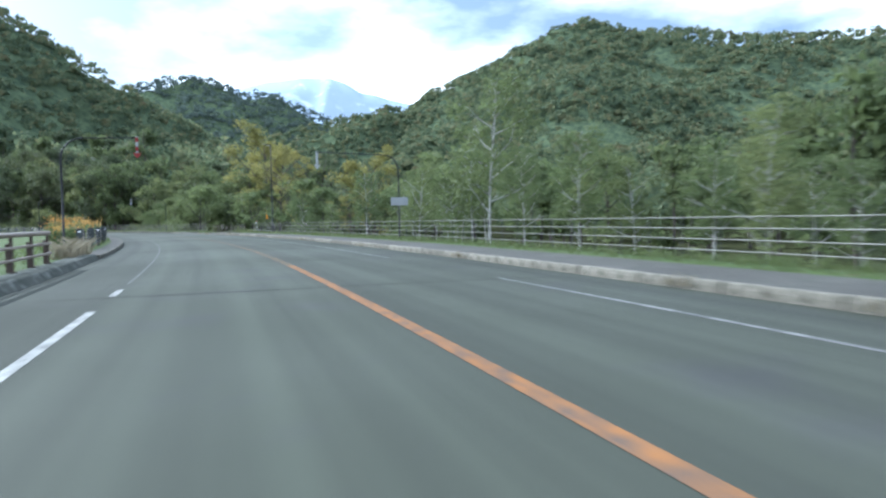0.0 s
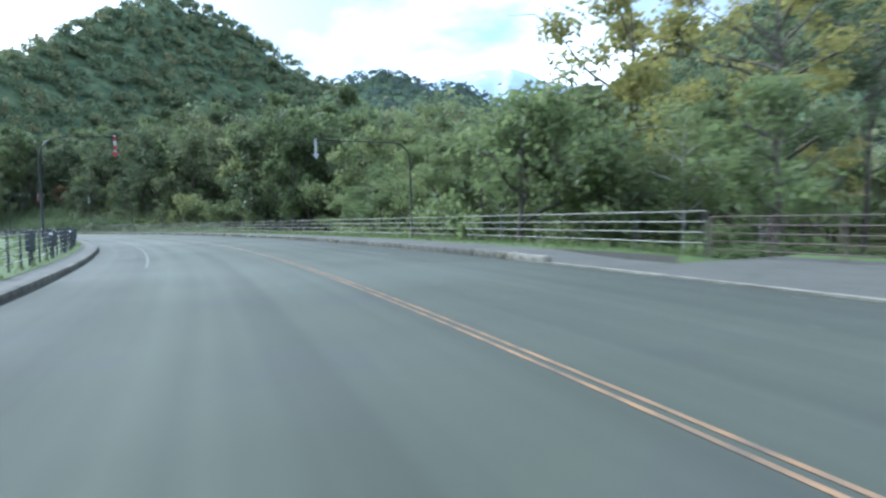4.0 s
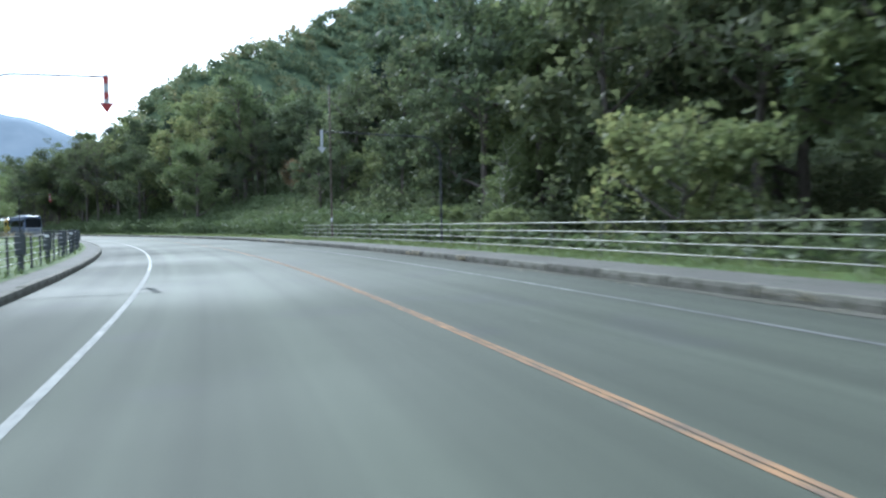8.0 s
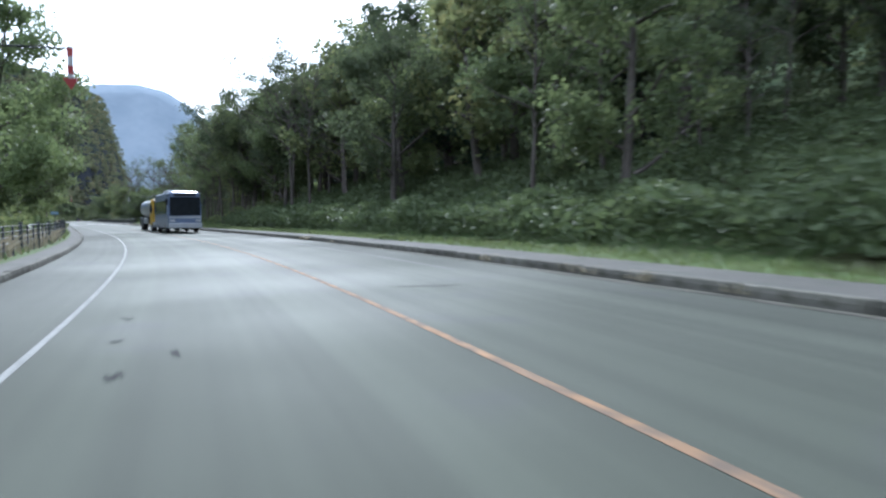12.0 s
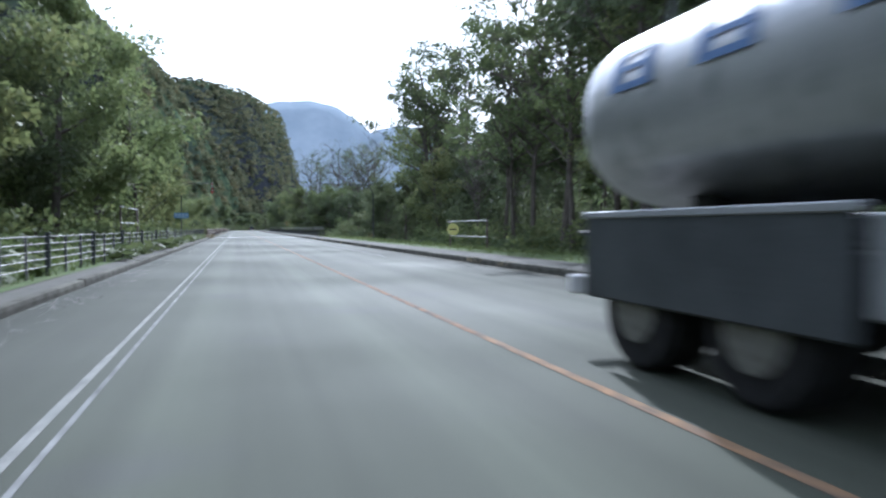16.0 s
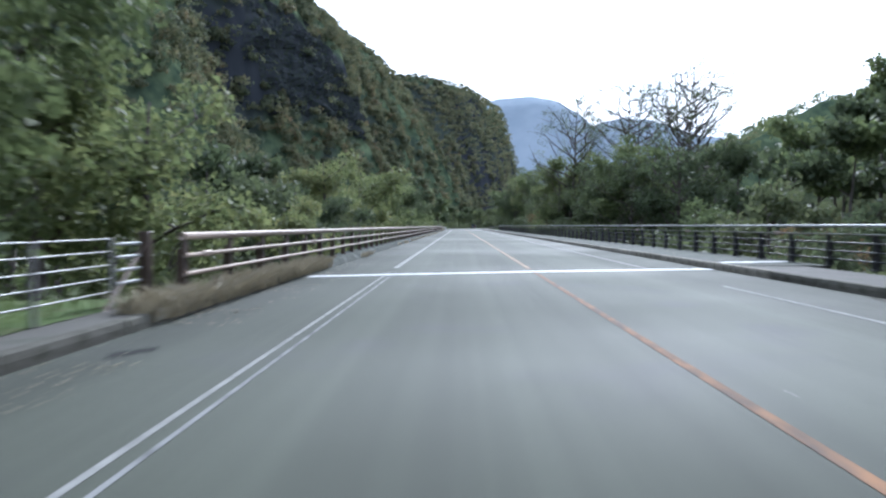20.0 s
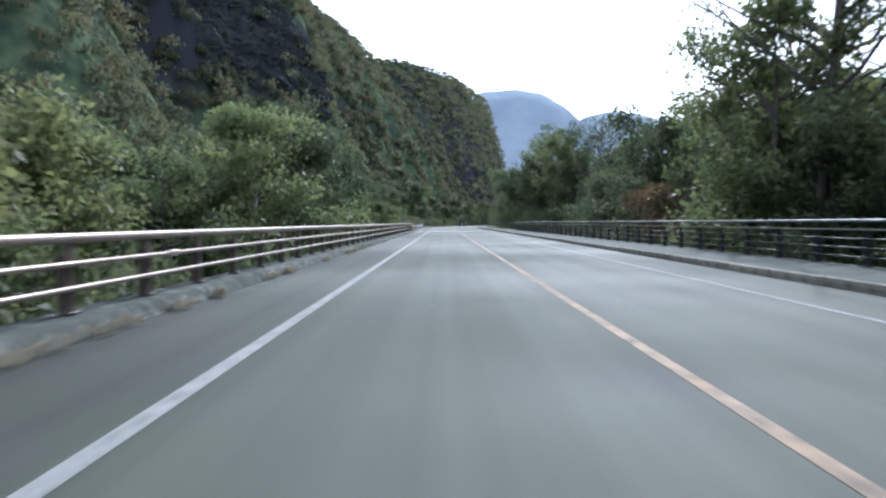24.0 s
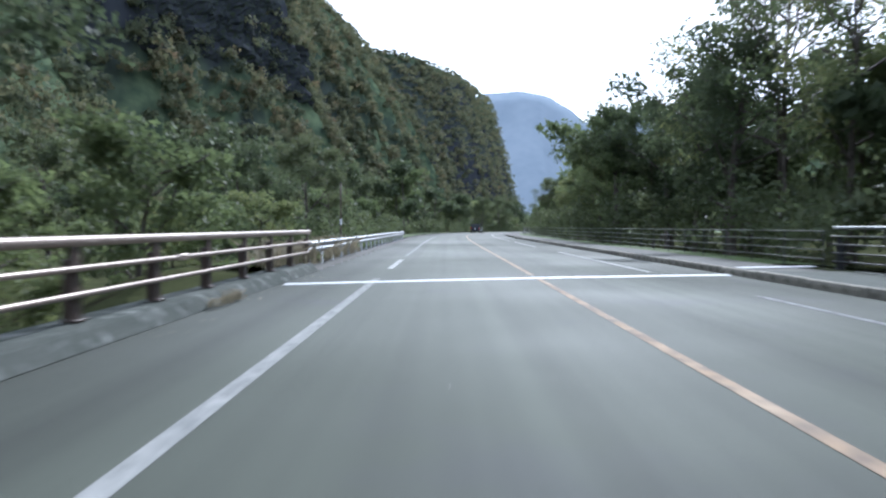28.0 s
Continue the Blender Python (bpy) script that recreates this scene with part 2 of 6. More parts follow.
M_DARK = surface("dark_steel", (0.016, 0.017, 0.019), (0.03, 0.03, 0.032), 2, 0.55, 50, 0.1)
M_FENCE = surface("weathered_fence_pipe", (0.15, 0.15, 0.13), (0.23, 0.23, 0.205), 2, 0.5, 60, 0.1, metal=0.35, dark=((0.07, 0.06, 0.045), 0.35))
M_CABLE = surface("steel_cable", (0.24, 0.25, 0.25), (0.34, 0.34, 0.34), 6, 0.5, 120, 0.3, metal=0.8)
M_JOINT = surface("joint_steel", (0.62, 0.63, 0.62), (0.75, 0.75, 0.73), 3, 0.45, 40, 0.1, dark=((0.3, 0.3, 0.29), 0.2))
M_SOIL = surface("forest_floor", (0.035, 0.04, 0.02), (0.07, 0.075, 0.035), 0.35, 0.95, 8, 0.6, dark=((0.03, 0.026, 0.018), 0.3), spec=0.0)
M_VERGE = surface("verge_grass", (0.048, 0.078, 0.022), (0.080, 0.116, 0.034), 0.8, 0.9, 30, 0.8, dark=((0.10, 0.085, 0.05), 0.25))
M_ROCK = surface("dark_cliff_rock", (0.020, 0.023, 0.028), (0.055, 0.058, 0.066), 0.16, 0.95, 1.4, 0.8, dark=((0.035, 0.045, 0.025), 0.5), spec=0.02)
M_BARK = surface("grey_bark", (0.06, 0.05, 0.042), (0.12, 0.105, 0.09), 3, 0.9, 20, 0.8)
M_BIRCH = surface("birch_bark", (0.36, 0.35, 0.32), (0.50, 0.49, 0.46), 3, 0.7, 18, 0.3, dark=((0.05, 0.045, 0.04), 0.22))
# red and white darkened in colour so the snow pole arrows look backlit
M_ARROW_RED = surface("shaded_red_sheet", (0.20, 0.03, 0.03), (0.27, 0.045, 0.04), 4, 0.6, 40, 0.05)
M_ARROW_WHITE = surface("shaded_white_sheet", (0.27, 0.27, 0.27), (0.36, 0.36, 0.35), 4, 0.6, 40, 0.05)
M_BASE = surface("stained_bridge_concrete", (0.042, 0.05, 0.042), (0.088, 0.092, 0.08), 0.9, 0.95, 30, 0.6, dark=((0.20, 0.205, 0.19), 0.22), spec=0.1)
M_SHEET = surface("white_sheet", (0.72, 0.72, 0.72), (0.8, 0.8, 0.8), 4, 0.5, 40, 0.05)
M_SIGN_TEXT = surface("grey_blue_lettering", (0.24, 0.32, 0.40), (0.30, 0.38, 0.46), 4, 0.5, 40, 0.05)
M_BLUE = surface("blue_sign_sheet", (0.085, 0.17, 0.28), (0.115, 0.21, 0.33), 4, 0.5, 40, 0.05)
M_GREY_SHEET = surface("grey_sign_back", (0.30, 0.31, 0.32), (0.38, 0.39, 0.40), 2, 0.5, 40, 0.05, metal=0.3)
M_YELLOW = surface("pale_yellow_sheet", (0.62, 0.58, 0.20), (0.70, 0.66, 0.28), 4, 0.6, 40, 0.05)
M_ORANGE_TIN = surface("orange_plastic", (0.65, 0.26, 0.03), (0.75, 0.32, 0.05), 4, 0.5, 40, 0.05)

GREENS = [(0.058, 0.080, 0.041), (0.091, 0.120, 0.054), (0.130, 0.163, 0.069), (0.181, 0.205, 0.084), (0.245, 0.226, 0.094)]
M_LEAF = foliage("green_leaves", GREENS, thin=0.55)
# leaves of the darker trees; the colour also stands in for shade
M_LEAF_DARK = foliage("dark_leaves", [(0.048, 0.064, 0.037), (0.068, 0.090, 0.046), (0.096, 0.117, 0.056), (0.126, 0.136, 0.066)], thin=0.55)
M_LEAF_LIGHT = foliage("light_leaves", [(0.094, 0.128, 0.058), (0.130, 0.170, 0.072), (0.170, 0.208, 0.086), (0.215, 0.240, 0.100)], thin=0.55)
M_LEAF_YELLOW = foliage("yellowing_leaves", [(0.17, 0.180, 0.065), (0.25, 0.245, 0.08), (0.32, 0.29, 0.09), (0.40, 0.34, 0.11)], thin=0.5)
M_LEAF_RUST = foliage("rust_leaves", [(0.112, 0.090, 0.054), (0.148, 0.108, 0.058), (0.182, 0.122, 0.062), (0.20, 0.15, 0.07)], thin=0.5)
M_NEEDLE = foliage("needles", [(0.020, 0.038, 0.024), (0.030, 0.052, 0.030), (0.042, 0.066, 0.034)], thin=0.2)
M_SASA = foliage("bamboo_grass_leaves", [(0.062, 0.088, 0.038), (0.090, 0.120, 0.052), (0.122, 0.152, 0.066), (0.160, 0.174, 0.086)], 0.3, 0.62, 0.4)
M_GRASS = foliage("grass_blades", [(0.068, 0.102, 0.034), (0.100, 0.140, 0.048), (0.136, 0.170, 0.062), (0.190, 0.186, 0.098)], 0.5, 0.6, 0.4)
M_DRY = foliage("dry_grass", [(0.174, 0.150, 0.096), (0.242, 0.211, 0.140), (0.302, 0.270, 0.192)], 0.5, 0.7, 0.3)
M_BLOOM = foliage("orange_blooms", [(0.34, 0.17, 0.05), (0.44, 0.25, 0.07), (0.50, 0.36, 0.11)], 0.5, 0.6, 0.4)
M_FOREST = foliage("hill_forest", [(0.072, 0.104, 0.074), (0.104, 0.144, 0.088), (0.138, 0.178, 0.100), (0.176, 0.208, 0.110), (0.235, 0.226, 0.116), (0.225, 0.160, 0.10)], 0.10, 0.85, 0.5, by_place=True)
# darker copy of the hill forest: the backlit wall's shade is in the colour
M_FOREST_SHADE = foliage("shaded_gorge_forest", [(0.055, 0.068, 0.046), (0.076, 0.092, 0.055), (0.102, 0.117, 0.066), (0.132, 0.137, 0.074), (0.162, 0.142, 0.076), (0.152, 0.108, 0.066)], 0.08, 0.85, 0.5, by_place=True)
# leaf colours paled and blued to stand in for distance haze
M_FOREST_HAZE = foliage("hazed_hill_forest", [(0.070, 0.096, 0.088), (0.088, 0.118, 0.104), (0.106, 0.138, 0.118), (0.130, 0.156, 0.130)], 0.03, 0.9, 0.4, by_place=True)

# ---------------------------------------------------------------- mesh tools
def mesh_np(name, V, Q, mat, smooth=False):
    """A mesh from arrays of points and of quads (or triangles)."""
    V, Q = np.asarray(V, dtype=np.float32), np.asarray(Q, dtype=np.int32)
    me = bpy.data.meshes.new(name)
    k = Q.shape[1]
    me.vertices.add(len(V))
    me.vertices.foreach_set("co", V.ravel())
    me.loops.add(Q.size)
    me.loops.foreach_set("vertex_index", Q.ravel())
    me.polygons.add(len(Q))
    me.polygons.foreach_set("loop_start", np.arange(0, Q.size, k, dtype=np.int32))
    me.polygons.foreach_set("use_smooth", np.full(len(Q), smooth))
    me.materials.append(mat)
    me.update(calc_edges=True)
    return me


def under(name, me, parent, m=None, label=""):
    ob = new(name, me)
    ob.parent = parent
    if m is not None:
        ob.matrix_basis = m
    return tagged(ob, label) if label else ob


def part(name, bm, material, parent, label="", m=None):
    me = bpy.data.meshes.new(name)
    bm.to_mesh(me)
    bm.free()
    me.materials.append(material)
    return under(name, me, parent, m, label)


def thing(name, label, category, m=None, group="", kind=""):
    ob = new(name)
    ob.empty_display_size = 0.2
    if m is not None:
        ob.matrix_basis = m
    return tagged(ob, label, category, group, kind)


def box(bm, lo, hi, bevel=0.0):
    lo, hi = Vector(lo), Vector(hi)
    r = bmesh.ops.create_cube(bm, size=1, matrix=Matrix.LocRotScale((lo + hi) / 2, None, hi - lo))
    if bevel:
        ed = list({e for v in r["verts"] for e in v.link_edges})
        bmesh.ops.bevel(bm, geom=ed, offset=bevel, segments=1, affect="EDGES")
    return bm


def boxed(lo, hi, bevel=0.0):
    return box(bmesh.new(), lo, hi, bevel)


def tube_np(P, R, sides=6, cap=True):
    """Points and quads of a tube along P with radii R."""
    P, R = np.asarray(P, float), np.asarray(R, float)
    n = len(P)
    T = np.gradient(P, axis=0)
    T /= np.linalg.norm(T, axis=1)[:, None] + 1e-9
    ref = np.where(np.abs(T[:, 2:3]) > 0.9, [[1.0, 0, 0]], [[0, 0, 1.0]])
    U = np.cross(T, ref)
    U /= np.linalg.norm(U, axis=1)[:, None] + 1e-9
    W = np.cross(T, U)
    th = np.arange(sides) * 2 * np.pi / sides
    V = P[:, None] + R[:, None, None] * (np.cos(th)[None, :, None] * U[:, None] + np.sin(th)[None, :, None] * W[:, None])
    i = np.arange(n - 1)[:, None] * sides
    j = np.arange(sides)[None]
    jn = (j + 1) % sides
    Q = np.stack([i + j, i + jn, i + sides + jn, i + sides + j], -1).reshape(-1, 4)
    V = V.reshape(-1, 3)
    if cap and sides % 2 == 0 and sides >= 4:
        for b in (0, (n - 1) * sides):
            for a in range(1, sides - 2, 2):
                Q = np.vstack([Q, [[b, b + a, b + a + 1, b + a + 2]]])
    return V, Q


def joined(*pieces):
    vs, qs, n = [], [], 0
    for V, Q in pieces:
        vs.append(V)
        qs.append(Q + n)
        n += len(V)
    return np.vstack(vs), np.vstack(qs)


def strip_np(s0, s1, prof, step=2.0):
    """A band along the road: prof is (off, z) from right to left or left to right, or a function of s."""
    n = max(2, int(abs(s1 - s0) / step) + 1)
    S = np.linspace(s0, s1, n)
    rows = []
    for s in S:
        x, y, a = axis(s)
        pr = np.array(prof(s) if callable(prof) else prof)
        rows.append(np.stack([x + pr[:, 0] * math.cos(a), y - pr[:, 0] * math.sin(a), pr[:, 1]], 1))
    m = len(rows[0])
    i = np.arange(n - 1)[:, None] * m
    j = np.arange(m - 1)[None]
    Q = np.stack([i + j, i + j + 1, i + m + j + 1, i + m + j], -1).reshape(-1, 4)
    return np.vstack(rows), Q


def strip(name, s0, s1, prof, mat, step=2.0, parent=None, smooth=False):
    V, Q = strip_np(s0, s1, prof, step)
    me = mesh_np(name, V, Q, mat, smooth)
    if mat is M_ASPHALT:
        m = len(prof)
        S = np.repeat(np.linspace(s0, s1, len(V) // m), m)
        O = np.tile([p[0] for p in prof], len(V) // m)
        uv = me.uv_layers.new(name="UVMap")
        uv.data.foreach_set("uv", np.stack([O[Q.ravel()], S[Q.ravel()]], 1).astype(np.float32).ravel())
    return under(name, me, parent) if parent else tagged(new(name, me), kind="structure")


def rail(name, s0, s1, off, z, r, mat, parent, sides=6, sag=0.0, gap=1.5):
    n = max(2, int(abs(s1 - s0) / gap) + 1)
    P = [at(s, off(s) if callable(off) else off, z - (sag * (i % 3 == 1))) for i, s in enumerate(np.linspace(s0, s1, n))]
    V, Q = tube_np([tuple(p) for p in P], [r] * n, sides)
    return under(name, mesh_np(name, V, Q, mat, True), parent)


def sstep(a, b, x):
    u = np.clip((x - a) / (b - a), 0, 1)
    return u * u * (3 - 2 * u)


# ---------------------------------------------------------------- ground
RIDGES = [  # crest (x, y, height); flank slope
    ([(-290, 120, 200), (-215, 330, 221), (-166, 540, 206), (-140, 770, 214), (-106, 945, 214), (-97, 985, 205), (-58, 1110, 232), (14, 1400, 268), (92, 1770, 292)], 1.95),
    ([(72, 128, 32), (86, 138, 44), (105, 160, 62), (129, 169, 78), (186, 205, 102), (263, 248, 146), (390, 292, 214), (440, 258, 184), (500, 218, 144), (620, 180, 100)], 0.9),
    ([(830, 60, 110), (840, -21, 142), (849, -71, 156), (857, -128, 184), (862, -178, 227), (863, -219, 272), (863, -266, 280), (859, -321, 260), (851, -388, 254), (830, -491, 233), (786, -620, 219), (690, -860, 210)], 0.62),
    ([(690, 124, 116), (733, -7, 146), (765, -90, 124)], 0.6),
    ([(980, 640, 236), (1045, 510, 276), (1078, 460, 284), (1115, 390, 258), (1140, 340, 254), (1185, 240, 210), (1250, 100, 160)], 0.6),
    ([(215, 640, 70), (300, 590, 108), (440, 540, 136)], 0.5),
]


def road_grid(X, Y):
    """s and off of places near the road; off is large far from it."""
    X, Y = np.ravel(X), np.ravel(Y)
    S, O = np.empty(len(X)), np.empty(len(X))
    for i in range(0, len(X), 4000):
        x, y = X[i:i + 4000, None], Y[i:i + 4000, None]
        j = ((AX_X[None, ::4] - x) ** 2 + (AX_Y[None, ::4] - y) ** 2).argmin(1) * 4
        dx, dy, a = x[:, 0] - AX_X[j], y[:, 0] - AX_Y[j], AX_A[j]
        O[i:i + 4000] = dx * np.cos(a) - dy * np.sin(a)
        S[i:i + 4000] = AX_S[j] + dx * np.sin(a) + dy * np.cos(a)
    return S, O


def lie(S, O):
    """The height of the ground near the road."""
    S, O = np.asarray(S, float), np.asarray(O, float)
    d = np.abs(O)
    bank = sstep(182, 200, S) * (1 - sstep(296, 325, S))
    river = sstep(372, 384, S) * (1 - sstep(500, 518, S))
    rv = sstep(8.8, 14, O)
    low_r = -2.8 * rv * (1 - sstep(150, 185, S)) * (1 - bank) - 0.6 * rv * sstep(160, 185, S) * (1 - river)
    up = bank * np.clip(O - 8.6, 0, 90) * 0.36
    rise = (sstep(140, 180, S) * (1 - sstep(300, 335, S))) * (1 - bank) * np.clip(O - 22, 0, 80) * 0.34
    right = 0.05 + low_r + up + rise - 6.2 * river * sstep(7.2, 10, O)
    lv = sstep(8.5, 18, -O)
    left = 0.05 - 2.2 * lv * sstep(240, 270, S) * (1 - river) - 0.4 * lv - 6.2 * river * sstep(5.9, 9, -O)
    z = np.where(O > 0, right, left)
    return z


def wave(X, Y, k, ph=0.0):
    return np.sin(X * k + 1.3 * np.sin(Y * k * 0.7 + ph)) * np.cos(Y * k * 0.9 + 1.7 * np.sin(X * k * 0.6 + ph))


def hills(X, Y):
    Z = np.full(X.shape, -50.0)
    wob = 14 * wave(X, Y, 0.018) + 8 * wave(X, Y, 0.045, 2) + 3 * wave(X, Y, 0.11, 1)
    rib = 20 * np.abs(np.sin(Y * 0.021 + 0.9 * np.sin(Y * 0.008 + X * 0.01))) + 7 * np.abs(np.sin(Y * 0.057 + 2 * np.sin(X * 0.02)))
    for pts, sl in RIDGES:
        best = np.full(X.shape, -1e3)
        for (x0, y0, h0), (x1, y1, h1) in zip(pts[:-1], pts[1:]):
            dx, dy = x1 - x0, y1 - y0
            u = np.clip(((X - x0) * dx + (Y - y0) * dy) / (dx * dx + dy * dy), 0, 1)
            d = np.hypot(X - x0 - u * dx, Y - y0 - u * dy)
            f = np.clip(d / 60, 0, 1)
            k = sl * (1 + 1.1 * sstep(900, 1080, Y)) if sl > 1 else sl
            best = np.maximum(best, h0 + (h1 - h0) * u - k * d + (wob * 0.8 + (2.1 * rib - 24 if sl > 1 else 0)) * f)
        if sl > 1:
            w = sstep(400, 460, Y) * (1 - sstep(590, 660, Y))
            best = best + 34 * (w * 0.8 + 0.2) * (sstep(66, 96, best) - sstep(100, 225, best)) + 4 * w * wave(X, Y, 0.35, 3) + 2 * w * wave(X, Y, 0.8, 1)
        Z = np.maximum(Z, best)
    return Z


def ground_z(X, Y):
    sh = X.shape
    S, O = road_grid(X, Y)
    S, O = S.reshape(sh), O.reshape(sh)
    near = np.clip(1 - (np.abs(O) - 60) / 80, 0, 1)
    base = lie(S, O) * near + (-3.0) * (1 - near)
    base = np.where(np.abs(O) < 7.6, -0.4 - 6 * sstep(375, 384, S) * (1 - sstep(500, 516, S)), base)
    h = hills(X, Y)
    keep = sstep(16, 45, np.abs(O))
    return np.where(h > base, base + (h - base) * keep, base)


def graded(a, b, step, far, grow=1.2):
    v = list(np.arange(a, b + step, step))
    d = step
    while v[-1] < far:
        d = min(d * grow, 70)
        v.append(v[-1] + d)
    d = step
    while v[0] > -far:
        d = min(d * grow, 70)
        v.insert(0, v[0] - d)
    return np.array(v)


def grid_quads(nx, ny):
    idx = np.arange(nx * ny).reshape(ny, nx)
    return np.stack([idx[:-1, :-1], idx[:-1, 1:], idx[1:, 1:], idx[1:, :-1]], -1).reshape(-1, 4)


# bare rock where the slope is steep
_nt = M_SOIL.node_tree
_p = _nt.nodes["Principled BSDF"]
_old = _p.inputs["Base Color"].links[0].from_socket
_ng = _nt.nodes.new("ShaderNodeNewGeometry")
_sx = _nt.nodes.new("ShaderNodeSeparateXYZ")
_mr = _nt.nodes.new("ShaderNodeMapRange")
_mr.inputs[1].default_value, _mr.inputs[2].default_value, _mr.inputs[3].default_value, _mr.inputs[4].default_value = 0.24, 0.40, 1, 0
_rn = _nt.nodes.new("ShaderNodeTexNoise")
_rn.inputs["Scale"].default_value, _rn.inputs["Detail"].default_value = 0.06, 8
_rr = _nt.nodes.new("ShaderNodeMixRGB")
_rr.inputs[1].default_value, _rr.inputs[2].default_value = (0.018, 0.021, 0.025, 1), (0.062, 0.066, 0.074, 1)
_mm = _nt.nodes.new("ShaderNodeMixRGB")
_vm = _nt.nodes.new("ShaderNodeMapping")
_vm.inputs["Scale"].default_value = (2.0, 2.0, 0.35)
_nt.links.new(_ng.outputs["Position"], _vm.inputs[0])
_nt.links.new(_vm.outputs[0], _rn.inputs["Vector"])
_nt.links.new(_ng.outputs["Normal"], _sx.inputs[0])
_nt.links.new(_sx.outputs[2], _mr.inputs[0])
_nt.links.new(_rn.outputs["Fac"], _rr.inputs[0])
_nt.links.new(_mr.outputs[0], _mm.inputs[0])
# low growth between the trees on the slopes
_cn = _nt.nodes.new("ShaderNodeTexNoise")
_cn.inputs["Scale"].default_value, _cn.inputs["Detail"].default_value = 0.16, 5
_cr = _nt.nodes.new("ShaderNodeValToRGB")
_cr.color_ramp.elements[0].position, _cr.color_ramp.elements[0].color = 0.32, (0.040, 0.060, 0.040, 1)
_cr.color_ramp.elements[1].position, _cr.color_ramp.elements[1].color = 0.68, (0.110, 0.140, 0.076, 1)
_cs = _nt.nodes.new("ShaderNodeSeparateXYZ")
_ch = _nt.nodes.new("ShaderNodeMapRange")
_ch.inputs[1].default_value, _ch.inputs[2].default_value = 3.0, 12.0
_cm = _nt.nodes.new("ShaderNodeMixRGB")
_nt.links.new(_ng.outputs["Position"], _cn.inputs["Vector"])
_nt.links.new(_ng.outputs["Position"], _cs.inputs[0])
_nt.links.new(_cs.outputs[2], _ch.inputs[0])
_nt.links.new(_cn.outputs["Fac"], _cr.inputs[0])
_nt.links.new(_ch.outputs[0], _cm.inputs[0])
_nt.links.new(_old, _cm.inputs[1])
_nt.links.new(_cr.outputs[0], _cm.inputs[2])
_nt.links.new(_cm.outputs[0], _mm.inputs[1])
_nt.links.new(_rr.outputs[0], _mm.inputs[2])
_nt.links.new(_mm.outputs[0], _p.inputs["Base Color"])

gx, gy = graded(-190, 60, 3.6, 4200), graded(-320, 340, 3.6, 4200)
gy = np.sort(np.concatenate([gy[(gy < 345) | (gy > 1500)], np.arange(352, 1500, 10.0)]))
GX, GY = np.meshgrid(gx, gy)
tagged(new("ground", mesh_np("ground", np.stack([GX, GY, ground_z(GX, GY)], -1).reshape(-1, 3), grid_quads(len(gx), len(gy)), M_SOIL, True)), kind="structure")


def cliff(y0, y1, z0, z1, ny, nz):
    """A ribbed rock face standing out of the gorge wall."""
    rng = np.random.default_rng(77)
    ys, zs = np.linspace(y0, y1, ny), np.linspace(z0, z1, nz)
    xs = np.arange(-230.0, -20, 1.0)
    HX, HY = np.meshgrid(xs, ys)
    H = hills(HX, HY)
    V = np.empty((nz, ny, 3))
    for i in range(ny):
        h = np.minimum.accumulate(H[i])
        V[:, i, 0] = np.interp(-zs, -h, xs)
        V[:, i, 1] = ys[i]
        V[:, i, 2] = zs
    Y, Z = V[..., 1], V[..., 2]
    col = 3.0 * np.abs(np.sin(Y * 0.145 + 0.8 * np.sin(Y * 0.05 + Z * 0.02))) + 1.6 * np.abs(np.sin(Y * 0.41 + 0.05 * Z)) + 0.8 * np.sin(Y * 1.1 + 0.4 * np.sin(Z * 0.2))
    ledge = 1.3 * np.sin(Z * 0.23 + 1.5 * np.sin(Y * 0.06)) + 0.7 * np.sin(Z * 0.61 + Y * 0.1)
    edge = np.minimum(np.minimum((Y - y0) / 14, (y1 - Y) / 14), np.minimum((Z - z0) / 9, (z1 - Z) / 9))
    edge = edge + 0.9 * wave(Y, Z, 0.13) - 0.25
    V[..., 0] += (col + ledge + rng.normal(0, 0.45, Y.shape)) * np.clip(edge, 0, 1) + 1.5 - 5 * (1 - np.clip(edge, 0, 1))
    V[..., 1] += rng.normal(0, 0.3, Y.shape)
    V[..., 2] += rng.normal(0, 0.3, Y.shape)
    return tagged(new("rock_cliff", mesh_np("rock_cliff", V.reshape(-1, 3), grid_quads(ny, nz), M_ROCK)), "dark ribbed rock cliff in the gorge wall", "cliff", kind="structure")


cliff(436, 612, 62, 136, 130, 60)

# far ranges behind the valley's end, with haze painted into their bluish colours
M_FAR_HAZE = surface("far_range", (0.15, 0.185, 0.22), (0.20, 0.235, 0.27), 0.006, 1.0, 0.03, 0.0, spec=0.0)
M_SNOW_HAZE = surface("hazed_snowy_range", (0.30, 0.37, 0.47), (0.36, 0.43, 0.52), 0.003, 1.0, 0.02, 0.0, dark=((0.8, 0.83, 0.88), 0.1), spec=0.0)


